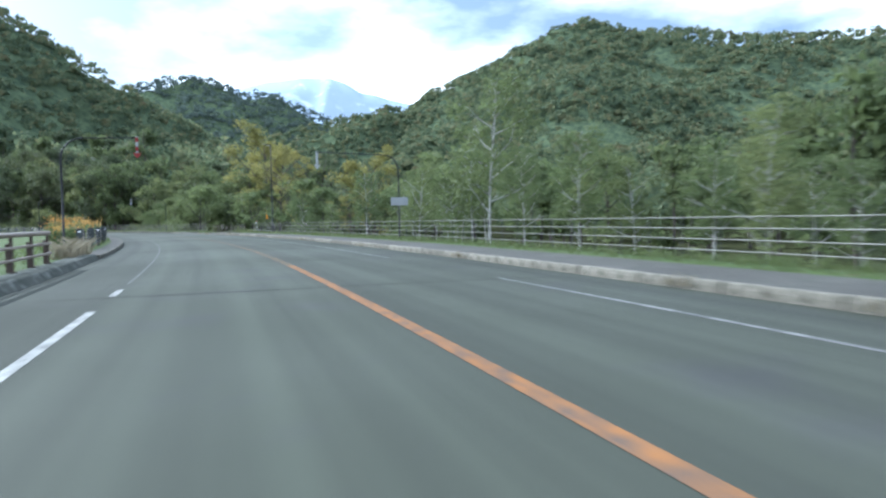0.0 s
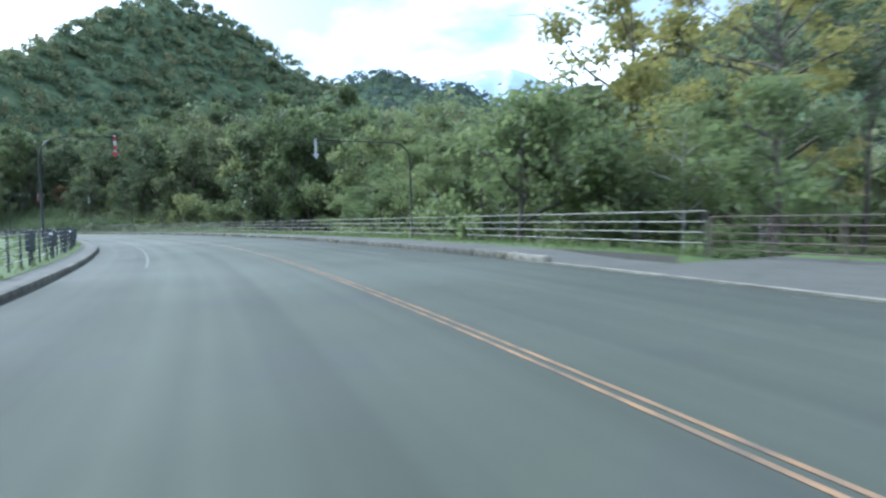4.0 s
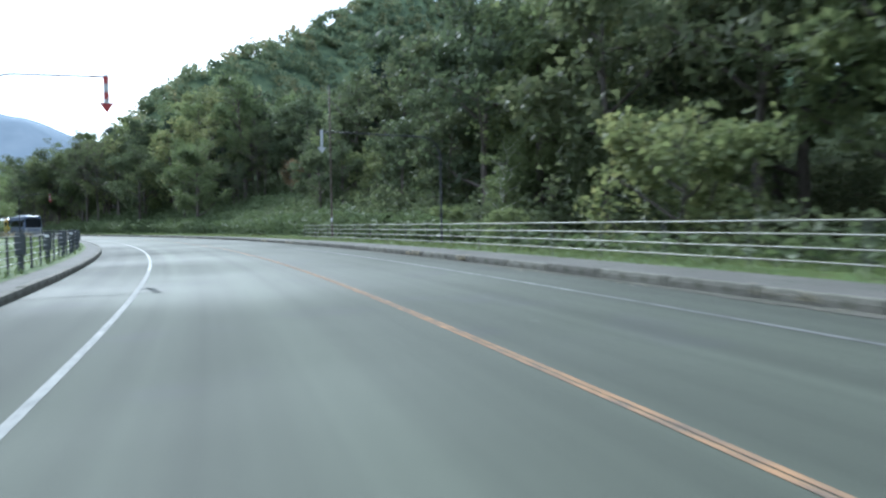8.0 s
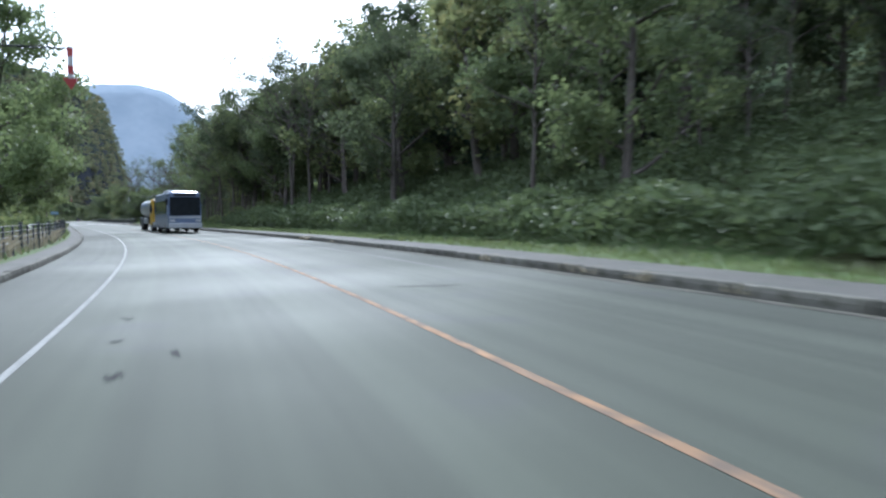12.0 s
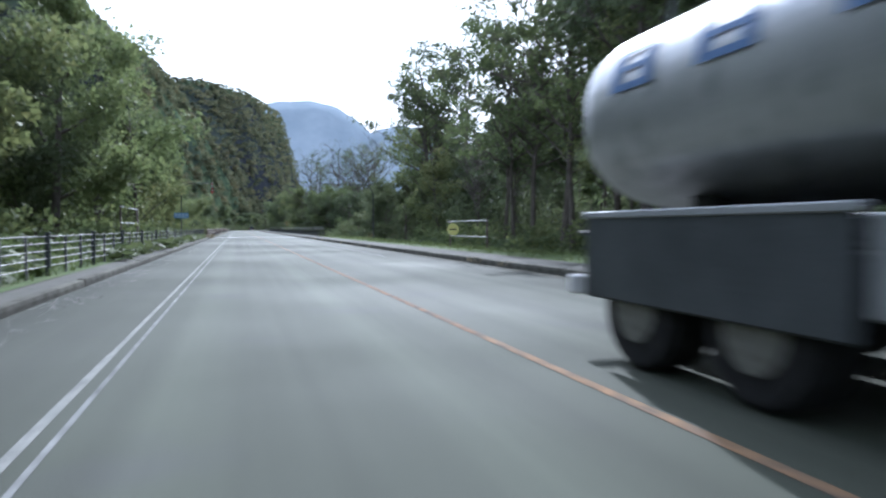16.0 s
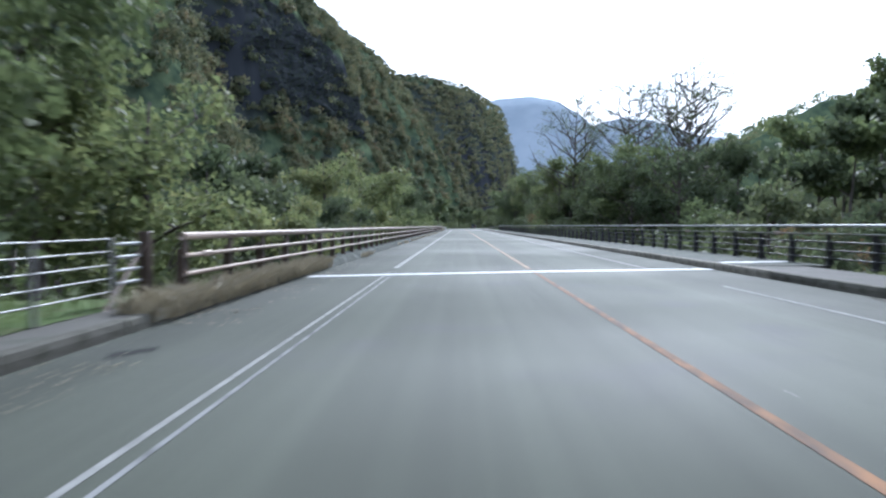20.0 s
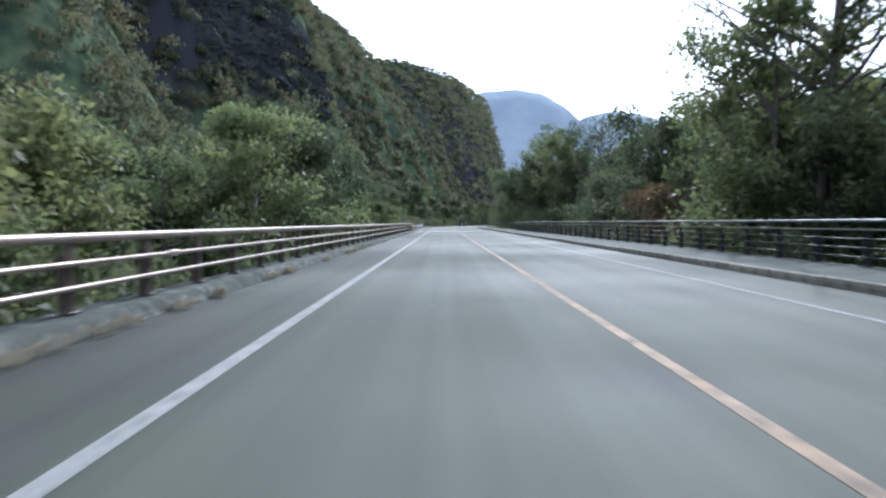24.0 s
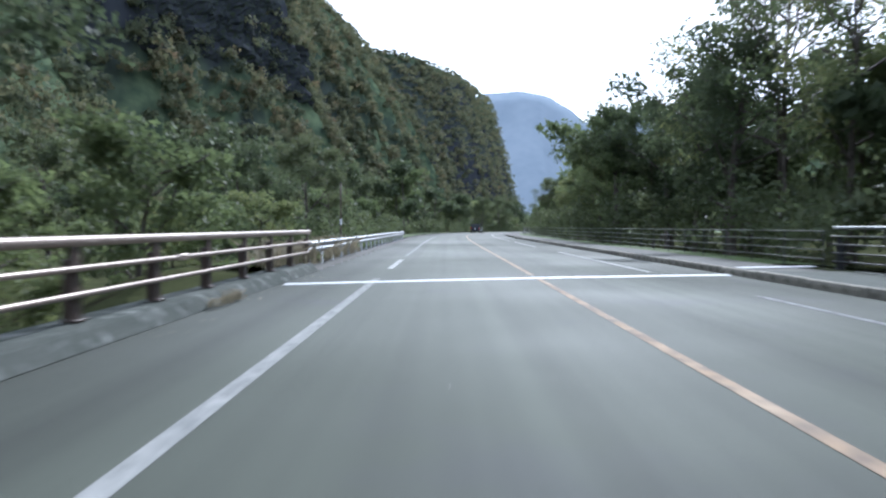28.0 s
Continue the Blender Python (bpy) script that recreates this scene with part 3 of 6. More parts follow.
def far_range(name, crest, mat, back):
    """A long mountain mass with a crest line and a slope to both sides."""
    pts = np.array(crest, float)
    pts[:, 2] *= 1.03
    u = np.linspace(0, len(pts) - 1, 160)
    C = np.stack([np.interp(u, np.arange(len(pts)), pts[:, k]) for k in range(3)], 1)
    C[:, 2] += 6 * np.sin(u * 4.1) * np.sin(u * 2.3)
    D = np.array(back, float)
    rows = []
    for f in (-1.0, -0.8, -0.6, -0.4, -0.25, -0.12, 0.0, 0.4, 1.0):
        R = C + np.abs(C[:, 2:3]) * 1.3 * np.array([[D[0], D[1], 0]]) * f
        R[:, 2] = C[:, 2] * (1 - abs(f)) - 8 * (abs(f) == 1) + 20 * (0 < -f < 1) * np.sin(u * 3.1 + f * 5) * np.sin(u * 1.3 - f * 4)
        rows.append(R)
    V = np.stack(rows, 0).reshape(-1, 3)
    return tagged(new(name, mesh_np(name, V, grid_quads(160, len(rows)), mat, True)), kind="structure")


# a faint glow on the ranges stands in for haze in the air
for _m, _c in ((M_FAR_HAZE, (0.42, 0.48, 0.55, 1)), (M_SNOW_HAZE, (0.44, 0.53, 0.66, 1))):
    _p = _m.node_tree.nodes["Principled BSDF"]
    _p.inputs["Emission Color"].default_value, _p.inputs["Emission Strength"].default_value = _c, 0.13 if _m is M_FAR_HAZE else 0.2
far_range("backdrop_blue_range", [(-500, 2900, 430), (-150, 2860, 455), (87, 2819, 486), (217, 2812, 500), (350, 2799, 490), (439, 2786, 450), (517, 2772, 384), (595, 2756, 404), (708, 2729, 405), (900, 2700, 340), (1300, 2600, 280)], M_FAR_HAZE, (0.1, 1.0))
far_range("backdrop_snow_range", [(2700, 1500, 540), (2827, 1215, 618), (2902, 1051, 655), (2960, 905, 660), (2986, 830, 648), (3019, 729, 600), (3062, 574, 560), (3098, 415, 500), (3140, 200, 420), (3150, -200, 300)], M_SNOW_HAZE, (1.0, 0.2))

# ---------------------------------------------------------------- road
BRIDGE_A, BRIDGE_B = 380.2, 516.2
KERB_L, KERB_R = -5.3, 4.95
LINE_L, LINE_R = -3.53, 3.19
road = strip("road", -60, 755, [(KERB_L, 0), (-3.0, 0.012), (0, 0.02), (3.0, 0.012), (KERB_R, 0)], M_ASPHALT, 2.0, smooth=True)


def crown(off):
    """Height of the road's surface."""
    o = abs(off)
    return 0.02 - 0.008 * o / 3 if o < 3 else 0.012 - (o - 3) * 0.0055


def paint(name, s0, s1, off, w, mat, lift=0.004):
    return strip(name, s0, s1, [(off - w / 2, crown(off - w / 2) + lift), (off + w / 2, crown(off + w / 2) + lift)], mat, 1.5)


paint("centre_line", -60, 18, 0, 0.17, M_ORANGE)
for _o in (-0.058, 0.058):
    paint("centre_line", 18.05, 152, _o, 0.048, M_ORANGE_WORN)
for _o in (-0.032, 0.032):
    paint("centre_line", 152.05, 174, _o, 0.05, M_ORANGE_WORN)
paint("centre_line", 174.05, 300, 0, 0.095, M_ORANGE_WORN)
paint("centre_line", 300.05, 379.7, 0, 0.095, M_ORANGE_FADED)
paint("centre_line", 380.7, 515.7, 0, 0.125, M_ORANGE_OLD_GLINT)
paint("centre_line", 516.7, 755, 0, 0.13, M_ORANGE_OLD_GLINT)
for s0, s1 in ((-30, 10), (12, 13.2), (14.5, 60), (96, 150), (150.5, 170), (170, 200), (200.02, 300)):
    paint("edge_line", s0, s1, LINE_L, 0.07 if s0 > 199 else 0.085 if s0 > 90 else 0.06 if s0 == 14.5 else 0.12, M_STREAK if s0 in (14.5, 96) else M_LINE_DULL if s0 in (150.5, 200.02) else M_WHITE if s0 < 13 or s0 > 130 else M_FADED)
paint("edge_line", 300, 379.5, LINE_L, 0.052, M_LINE_DULL)
paint("old_edge_line", 268, 379.5, LINE_L + 0.15, 0.04, M_FADED)
paint("edge_line", 381, 515.5, LINE_L, 0.15, M_LINE_DULL)
paint("edge_line", 519, 524, LINE_L, 0.17, M_WHITE)
paint("edge_line", 527, 620, LINE_L, 0.15, M_FADED)
for s0, s1 in ((-30, 12), (20, 80), (96, 108), (118, 126), (132, 160), (160, 188), (188.5, 222), (236, 262), (320, 340), (348, 376), (381, 470), (478, 512), (518, 532), (540, 552), (556, 640)):
    paint("edge_line_far_side", s0, s1, LINE_R, 0.10 if s0 < 380 else 0.13, M_STREAK if 90 < s0 < 300 and s0 != 160 else M_WHITE if s0 > 515 else M_FADED if s0 not in (348, 381) else M_LINE_DULL)
# wheel-worn streaks of old paint in the lane before the bridge
paint("old_streak", 340, 352, -2.0, 0.022, M_STREAK, 0.003)
paint("old_streak", 334, 356, -1.66, 0.03, M_STREAK, 0.003)

rng = np.random.default_rng(7)
strip("gutter_silt", 96, 374, lambda s: [(4.93, 0.006), (4.93 - 0.16 - 0.14 * math.sin(s * 0.37) ** 2 - 0.1 * math.sin(s * 1.9) ** 2, 0.008)], M_SILT, 1.0)
# tar-sealed cracks and dark patches
for s, o0, o1, w in ((11.8, -4.6, 4.2, 0.10), (20.4, -1.0, 3.6, 0.08), (30, 0.4, 3.5, 0.12), (214.5, -1.8, -1.3, 0.35), (219, -1.7, -1.35, 0.25), (252, 0.6, 1.5, 0.3), (233, 0.8, 2.0, 0.16), (352, -4.9, -4.2, 0.3),
                     (231.1, -3.0, -2.83, 0.16), (229.5, -2.96, -2.84, 0.14), (227.9, -2.85, -2.7, 0.25), (228.7, -2.42, -2.33, 0.35), (369, -4.95, -4.6, 0.5), (364.6, -5.2, -4.8, 0.5),
                     (318.3, -2.8, -2.5, -0.12), (318.2, -2.1, -1.8, -0.12), (317.0, -2.22, -2.08, -0.3), (183.5, -3.0, -2.93, -0.45)):
    n = 14
    O = np.linspace(o0, o1, n)
    wob = np.cumsum(rng.normal(0, 0.05, n))
    ww = abs(w) * (0.5 + rng.random(n) * 0.7) * np.sin(np.linspace(0.25, 2.9, n))
    V = []
    for o, q, d in zip(O, wob, ww):
        for e in (-d / 2, d / 2):
            V.append(tuple(at(s + q + e, o, crown(o) + 0.003)))
    Q = [(2 * i, 2 * i + 1, 2 * i + 3, 2 * i + 2) for i in range(n - 1)]
    tagged(new("tar_patch" if w > 0 else "pale_smudge", mesh_np("patch", V, Q, M_PATCH if w > 0 else M_STREAK)), kind="structure")

# pavement beyond the far kerb
def ramped(edge):
    """Pavement that drops to the gate's crossing at both of its sides, with closed edges."""
    def prof(s):
        k = sstep(70.5, 74.5, s) * sstep(93.5, 89.5, s)
        return [(KERB_R + 0.14, -0.1), (KERB_R + 0.14, 0.16 - 0.142 * k), (edge, 0.15 - 0.125 * k), (edge, 0.15 + 0.02 * k)]
    return prof


strip("pavement", -60, 78, ramped(7.2), M_PATH, 1.0)
strip("pavement_crossing", 78, 88, [(KERB_R, 0.012), (9.8, 0.03)], M_PATH)
strip("pavement", 88, BRIDGE_A, ramped(6.9), M_PATH, 1.0)
strip("bridge_walkway", BRIDGE_A, BRIDGE_B, [(KERB_R + 0.14, 0.17), (7.5, 0.17), (7.5, -0.9), (KERB_R, -0.9)], M_CONC)
strip("pavement", BRIDGE_B, 755, [(KERB_R + 0.14, 0.16), (7.0, 0.15)], M_PATH)


def verge(side, a, b):
    def prof(s):
        if side > 0:
            O = np.array([6.85, 7.6, 8.6, 10.5, 13.0, 16.0])
            z = lie(np.full(6, s), O) + np.array([0.08, 0.10, 0.07, 0.05, 0.04, -0.5])
        else:
            O = -np.array([6.0, 6.6, 8.0, 10.5, 14.0, 18.0])
            z = lie(np.full(6, s), O) + np.array([0.1, 0.09, 0.06, 0.05, 0.04, -0.5])
        z[0] = min(z[0], 0.14)
        if side > 0 and (a < 78 or a == 88):
            z[:5] -= 0.14 * sstep(74, 78, s) * sstep(92, 88, s)
            z[0] -= 0.3 * sstep(70, 71.5, s) * sstep(94, 92.5, s)
            O[1] -= 0.36 * sstep(70, 71.5, s) * sstep(94, 92.5, s)
        if side > 0 and 78 <= s <= 88 and b == 88:
            O[:4] = 9.7, 9.9, 10.3, 11.0
            z[:4] = -0.05, 0.04, 0.06, 0.02
        return np.stack([O, z], 1)
    return strip("grass_verge", a, b, prof, M_VERGE, 2.0, smooth=True)


for a, b in ((-60, 78), (78, 88), (88, 374), (520, 755)):
    verge(1, a, b)
for a, b in ((-60, 376), (520, 755)):
    verge(-1, a, b)
strip("kerb_path", -60, 372, [(KERB_L - 0.12, 0.13), (-6.1, 0.13)], M_PATH)
strip("kerb_path", 517, 755, [(KERB_L, 0.012), (-6.3, 0.03)], M_PATH)

# bridge joints: light steel strips right across
for s in (BRIDGE_A - 0.5, BRIDGE_B - 0.5):
    ob = tagged(new("expansion_joint"), "light steel expansion joint across the bridge end", "joint", kind="structure")
    for name, o0, o1, z in (("road_strip", -5.2, KERB_R - 0.05, None), ("walkway_strip", KERB_R + 0.2, 7.4, 0.175)):
        V, Q = [], []
        O = np.linspace(o0, o1, 9)
        for o in O:
            zz = crown(o) if z is None else z
            for e, dz in ((-0.14, 0.0), (-0.12, 0.012), (0.12, 0.012), (0.14, 0.0)):
                V.append(tuple(at(s + e + 0.32 * o, o, zz + dz)))
        for i in range(len(O) - 1):
            for j in range(3):
                Q.append((4 * i + j, 4 * i + j + 1, 4 * i + j + 5, 4 * i + j + 4))
        under(name, mesh_np(name, V, Q, M_JOINT), ob)

# ---------------------------------------------------------------- plants: leaves, trunks, trees
def leaves_np(C, size, rng, flat=0.0, long=1.0):
    """Folded diamond leaves (two triangles each, as quads) at the places C."""
    n = len(C)
    a = rng.normal(size=(n, 3))
    a[:, 2] *= 1 - flat
    a /= np.linalg.norm(a, axis=1)[:, None]
    b = np.cross(a, rng.normal(size=(n, 3)))
    b /= np.linalg.norm(b, axis=1)[:, None] + 1e-9
    c = np.cross(a, b)
    sz = (size * (0.6 + 0.8 * rng.random(n)))[:, None]
    V = np.stack([C - a * sz * 0.6 * long, C + b * sz * 0.42 + c * sz * 0.12, C + a * sz * 0.6 * long, C - b * sz * 0.42 + c * sz * 0.12], 1).reshape(-1, 3)
    return V, np.arange(4 * n).reshape(-1, 4)


def sprigs_np(C, size, rng):
    """Loose three-cornered sprigs at the places C."""
    n = len(C)
    a = rng.normal(size=(n, 3))
    a /= np.linalg.norm(a, axis=1)[:, None]
    b = np.cross(a, rng.normal(size=(n, 3)))
    b /= np.linalg.norm(b, axis=1)[:, None] + 1e-9
    sz = (size * (0.55 + 0.9 * rng.random(n)))[:, None]
    k = rng.uniform(-0.25, 0.25, (n, 1))
    V = np.stack([C - a * sz * 0.55, C + a * sz * 0.15 + b * sz * 0.45, C + a * sz * (0.5 + k) - b * sz * 0.3], 1).reshape(-1, 3)
    return V, np.arange(3 * n).reshape(-1, 3)


def limb_path(p, d, length, n, rng, bend=0.25, lift=0.1):
    P = [np.array(p, float)]
    d = np.array(d, float)
    for i in range(n):
        d = d + rng.normal(0, bend, 3) * 0.5 + np.array([0, 0, lift])
        d /= np.linalg.norm(d)
        P.append(P[-1] + d * length / n)
    return np.array(P)


def make_tree(kind, seed, H, leaf_mat, n_leaf, leaf, bark, width=0.36, start=0.28, clumps=40, spread=0.11, limbs=9, trunk_r=0.02, lean=0.03):
    """One tree: trunk with limbs, and a crown of many loose leaves in clumps."""
    rng = np.random.default_rng(seed)
    top = H * 0.93
    T = limb_path((0, 0, -0.3), (rng.normal(0, lean), rng.normal(0, lean), 1), top, 9, rng, 0.12, 0.25)
    rad = np.linspace(H * trunk_r, H * trunk_r * 0.14, len(T))
    pieces = [tube_np(T, rad, 6)]
    tips = []
    for i in range(limbs):
        f = start + (0.95 - start) * (i + rng.random() * 0.7) / limbs
        k = f * (len(T) - 1)
        p = T[int(k)] + (T[min(int(k) + 1, len(T) - 1)] - T[int(k)]) * (k % 1)
        th = i * 2.4 + rng.random()
        taper = math.sin(min(1.0, (1 - f) / (1 - start) * 1.15 + 0.22) * math.pi / 2)
        if kind == "cone":
            taper = 1.05 - f
        L = H * width * taper * (0.75 + 0.5 * rng.random())
        P = limb_path(p, (math.cos(th), math.sin(th), 0.55 if kind != "cone" else -0.1), L, 5, rng, 0.3, 0.08 if kind != "cone" else -0.02)
        pieces.append(tube_np(P, np.linspace(H * trunk_r * 0.42 * taper + 0.012, 0.012, len(P)), 3, False))
        tips += [P[2], P[3], P[4], P[5], P[5]]
        for q in (2, 4):
            th2 = th + rng.normal(0, 1.0)
            B = limb_path(P[q], (math.cos(th2), math.sin(th2), 0.5), L * 0.42, 2, rng, 0.4, 0.05)
            pieces.append(tube_np(B, np.linspace(H * trunk_r * 0.16 + 0.006, 0.006, len(B)), 3, False))
            tips += [B[-1], B[-2]]
    tips.append(T[-1])
    tips = np.array(tips)
    pick = tips[rng.integers(0, len(tips), clumps)] + rng.normal(0, H * 0.02, (clumps, 3))
    w = rng.random(clumps) + 0.35
    which = rng.choice(clumps, n_leaf, p=w / w.sum())
    g = rng.normal(size=(n_leaf, 3))
    g /= np.linalg.norm(g, axis=1)[:, None]
    r = rng.random(n_leaf) ** 0.45
    C = pick[which] + g * r[:, None] * np.array([1, 1, 0.72]) * (H * spread) * (0.7 + 0.6 * rng.random(clumps))[which][:, None]
    C[:, 2] = np.maximum(C[:, 2], H * 0.06)
    name = {"cone": "conifer", "birch": "birch_tree", "thin": "thinning_tree", "shrub": "shrub"}.get(kind, "broadleaf_tree")
    ob = new(name)
    ob.empty_display_size = 0.2
    V, Q = joined(*pieces)
    under("trunk", mesh_np("trunk", V, Q, bark, True), ob)
    V, Q = sprigs_np(C, leaf, rng)
    under("crown", mesh_np("crown", V, Q, leaf_mat), ob)
    return ob


PROTO = {}


def proto(key, *a, **k):
    PROTO[key] = [make_tree(*a, **k), False, k.get("label", "")]


# each kind once with fine leaves for the roadside and once coarser for the trees standing back
for _far, _n, _l in (("", 9500, 0.225), ("~", 3600, 0.36)):
    proto("green_a" + _far, "broad", 1, 12, M_LEAF, _n, _l, M_BARK, clumps=70, spread=0.095)
    proto("green_b" + _far, "broad", 2, 12, M_LEAF, _n, _l, M_BARK, width=0.30, start=0.15, clumps=64, spread=0.095)
    proto("green_c" + _far, "broad", 3, 12, M_LEAF, _n, _l, M_BARK, width=0.42, start=0.28, clumps=76, spread=0.095)
    proto("dark_a" + _far, "broad", 4, 12, M_LEAF_DARK, _n, _l, M_BARK, width=0.36, start=0.18, clumps=66, spread=0.095)
    proto("dark_b" + _far, "broad", 5, 12, M_LEAF_DARK, _n, _l, M_BARK, width=0.40, start=0.26, clumps=76, spread=0.095)
    proto("light_a" + _far, "broad", 6, 12, M_LEAF_LIGHT, _n, _l * 0.92, M_BARK, width=0.30, start=0.06, clumps=90, spread=0.09)
    proto("light_b" + _far, "broad", 7, 12, M_LEAF_LIGHT, _n, _l * 0.92, M_BARK, width=0.36, start=0.12, clumps=76, spread=0.09)
    proto("tall_a" + _far, "broad", 23, 16, M_LEAF_DARK, int(_n * 1.3), _l * 1.12, M_BARK, width=0.30, start=0.16, clumps=110, spread=0.07, limbs=14)
    proto("tall_b" + _far, "broad", 24, 16, M_LEAF, int(_n * 1.3), _l * 1.12, M_BARK, width=0.27, start=0.2, clumps=100, spread=0.068, limbs=14)
proto("yellow", "broad", 8, 12, M_LEAF_YELLOW, 7000, 0.24, M_BARK, width=0.42, start=0.2, clumps=90, spread=0.075)
proto("rust", "broad", 9, 12, M_LEAF_RUST, 6500, 0.24, M_BARK, width=0.36, start=0.25)
proto("birch_a", "birch", 10, 10, M_LEAF_LIGHT, 2600, 0.17, M_BIRCH, width=0.17, start=0.36, clumps=80, spread=0.075, limbs=15, trunk_r=0.0085)
proto("birch_b", "birch", 11, 10, M_LEAF_LIGHT, 2600, 0.17, M_BIRCH, width=0.15, start=0.4, clumps=70, spread=0.07, limbs=15, trunk_r=0.008)
proto("thin_a", "thin", 12, 14, M_LEAF, 4600, 0.19, M_BARK, width=0.30, start=0.35, clumps=80, spread=0.055, limbs=16, trunk_r=0.011)
proto("thin_b", "thin", 13, 14, M_LEAF_DARK, 4200, 0.19, M_BARK, width=0.34, start=0.4, clumps=74, spread=0.055, limbs=16, trunk_r=0.0115)
proto("thin_yellow", "thin", 14, 14, M_LEAF_YELLOW, 4600, 0.20, M_BARK, width=0.36, start=0.4, clumps=60, spread=0.06, limbs=16, trunk_r=0.018)
proto("lacy_a", "thin", 51, 14, M_LEAF_DARK, 3200, 0.085, M_BARK, width=0.24, start=0.42, clumps=130, spread=0.03, limbs=24, trunk_r=0.010)
proto("lacy_b", "thin", 52, 14, M_LEAF, 2800, 0.085, M_BARK, width=0.27, start=0.38, clumps=120, spread=0.03, limbs=24, trunk_r=0.010)
proto("conifer", "cone", 15, 14, M_NEEDLE, 6500, 0.30, M_BARK, width=0.26, start=0.1, clumps=150, spread=0.045, limbs=34, trunk_r=0.014)
proto("shrub_a", "shrub", 16, 3, M_LEAF_LIGHT, 4200, 0.105, M_BARK, width=0.45, start=0.05, clumps=40, spread=0.15, limbs=9)
proto("shrub_b", "shrub", 17, 3, M_LEAF, 4200, 0.115, M_BARK, width=0.5, start=0.05, clumps=40, spread=0.15, limbs=9)
proto("back_a", "broad", 19, 12, M_LEAF, 1500, 0.58, M_BARK, clumps=50, limbs=3)
proto("back_b", "broad", 20, 12, M_LEAF_DARK, 1500, 0.58, M_BARK, width=0.4, clumps=50, limbs=3)
proto("back_c", "broad", 21, 12, M_LEAF, 1500, 0.58, M_BARK, width=0.32, start=0.15, clumps=50, limbs=3)
proto("back_l", "broad", 22, 12, M_LEAF_LIGHT, 1500, 0.58, M_BARK, width=0.34, start=0.2, clumps=50, limbs=3)
BASE_H = {k: (14 if "thin" in k or "lacy" in k or k == "conifer" else 3 if "shrub" in k else 10 if "birch" in k else 16 if "tall" in k else 12) for k in PROTO}
LABEL = {"green": "leafy green broadleaf tree in early autumn", "tall": "tall dark green broadleaf tree beside the road", "dark": "dark green broadleaf tree in deep shade", "light": "light green willow-like tree with small leaves",
         "yellow": "broadleaf tree with yellowing autumn leaves", "rust": "broadleaf tree turned rusty red-brown", "birch": "slender young birch with pale bark",
         "lacy": "tall nearly bare poplar with a lacy crown", "thin": "half-bare tall tree with thinning leaves", "back": "broadleaf tree standing deeper in the wood", "conifer": "dark pointed conifer among broadleaf trees", "shrub": "leafy roadside shrub standing in grass"}


BACK = []


def plant(key, s, off, h, dz=0.0, turn=None):
    if abs(off) > 15.5 and key + "~" in PROTO:
        key += "~"
    rec = PROTO[key]
    z = float(lie(s, off))
    if abs(off) > 16:
        p = at(s, off)
        z = float(ground_z(np.array([[p.x]]), np.array([[p.y]]))[0, 0])
    m = along(s, off, z - 0.1 + dz, random.uniform(0, 360) if turn is None else turn, h / BASE_H[key])
    if key.startswith("back"):
        BACK.append((key, m))
        return None
    if not rec[1]:
        rec[1] = True
        ob = rec[0]
        ob.matrix_basis = m
    else:
        ob = copy_thing(rec[0], Matrix.Identity(4))
        ob.matrix_basis = m
    lab = LABEL["thin" if key == "thin_yellow" else key.split("_")[0]]
    return tagged(ob, lab, "shrub" if "shrub" in key else "tree", "roadside shrubs" if "shrub" in key else "roadside trees")


def grove(s0, s1, o0, o1, n, keys, h0, h1, seed, gap=2.6):
    """Trees strewn over a strip of ground with some room between them."""
    rnd = random.Random(seed)
    spots, tries = [], 0
    while len(spots) < n and tries < n * 40:
        tries += 1
        s, o = rnd.uniform(s0, s1), rnd.uniform(o0, o1)
        if all((s - a) ** 2 + (o - b) ** 2 > gap * gap for a, b in spots):
            spots.append((s, o))
            plant(rnd.choice(keys), s, o, rnd.uniform(h0, h1), turn=rnd.uniform(0, 360))


# outer side of the bend: birches by the fence, taller wood behind
grove(-25, 70, 12.8, 24, 30, ["birch_a", "birch_b"], 6, 9.5, 1, 2.9)
grove(62, 112, 15, 26, 14, ["birch_a", "birch_b", "light_b", "shrub_a"], 6, 9.5, 2)
grove(-10, 110, 26, 48, 16, ["light_a", "back_l", "light_b", "back_l", "green_a"], 9, 12.5, 3, 4)
plant("lacy_b", 103, 27.5, 15.5)
plant("thin_b", 100, 30, 15)
grove(66, 112, 14.5, 30, 16, ["lacy_a", "lacy_b", "birch_b", "thin_yellow"], 7, 10.5, 77, 2.2)
plant("yellow", 112.5, 27, 19.5)
plant("thin_yellow", 99, 22, 15)
plant("birch_a", 34.9, 13.7, 13.5)
plant("birch_b", 38.5, 14.8, 11)
plant("yellow", 76, 24, 12)
grove(100, 186, 11.8, 19, 26, ["birch_a", "birch_b", "shrub_b", "light_a", "green_b", "shrub_a"], 5.5, 9.5, 4)
grove(112, 150, 18, 26, 10, ["green_a", "green_c", "dark_a", "thin_a", "light_b"], 9.5, 13.5, 5, 3.4)
grove(146, 192, 15.6, 27, 20, ["green_c", "tall_b", "dark_a", "green_a", "tall_b", "dark_b"], 14, 17, 65, 3.0)
grove(112, 190, 26, 46, 22, ["back_a", "back_b", "back_b", "back_c", "thin_a"], 13, 17, 25, 4.0)
grove(140, 190, 15, 26, 2, ["rust"], 4.5, 6, 6)
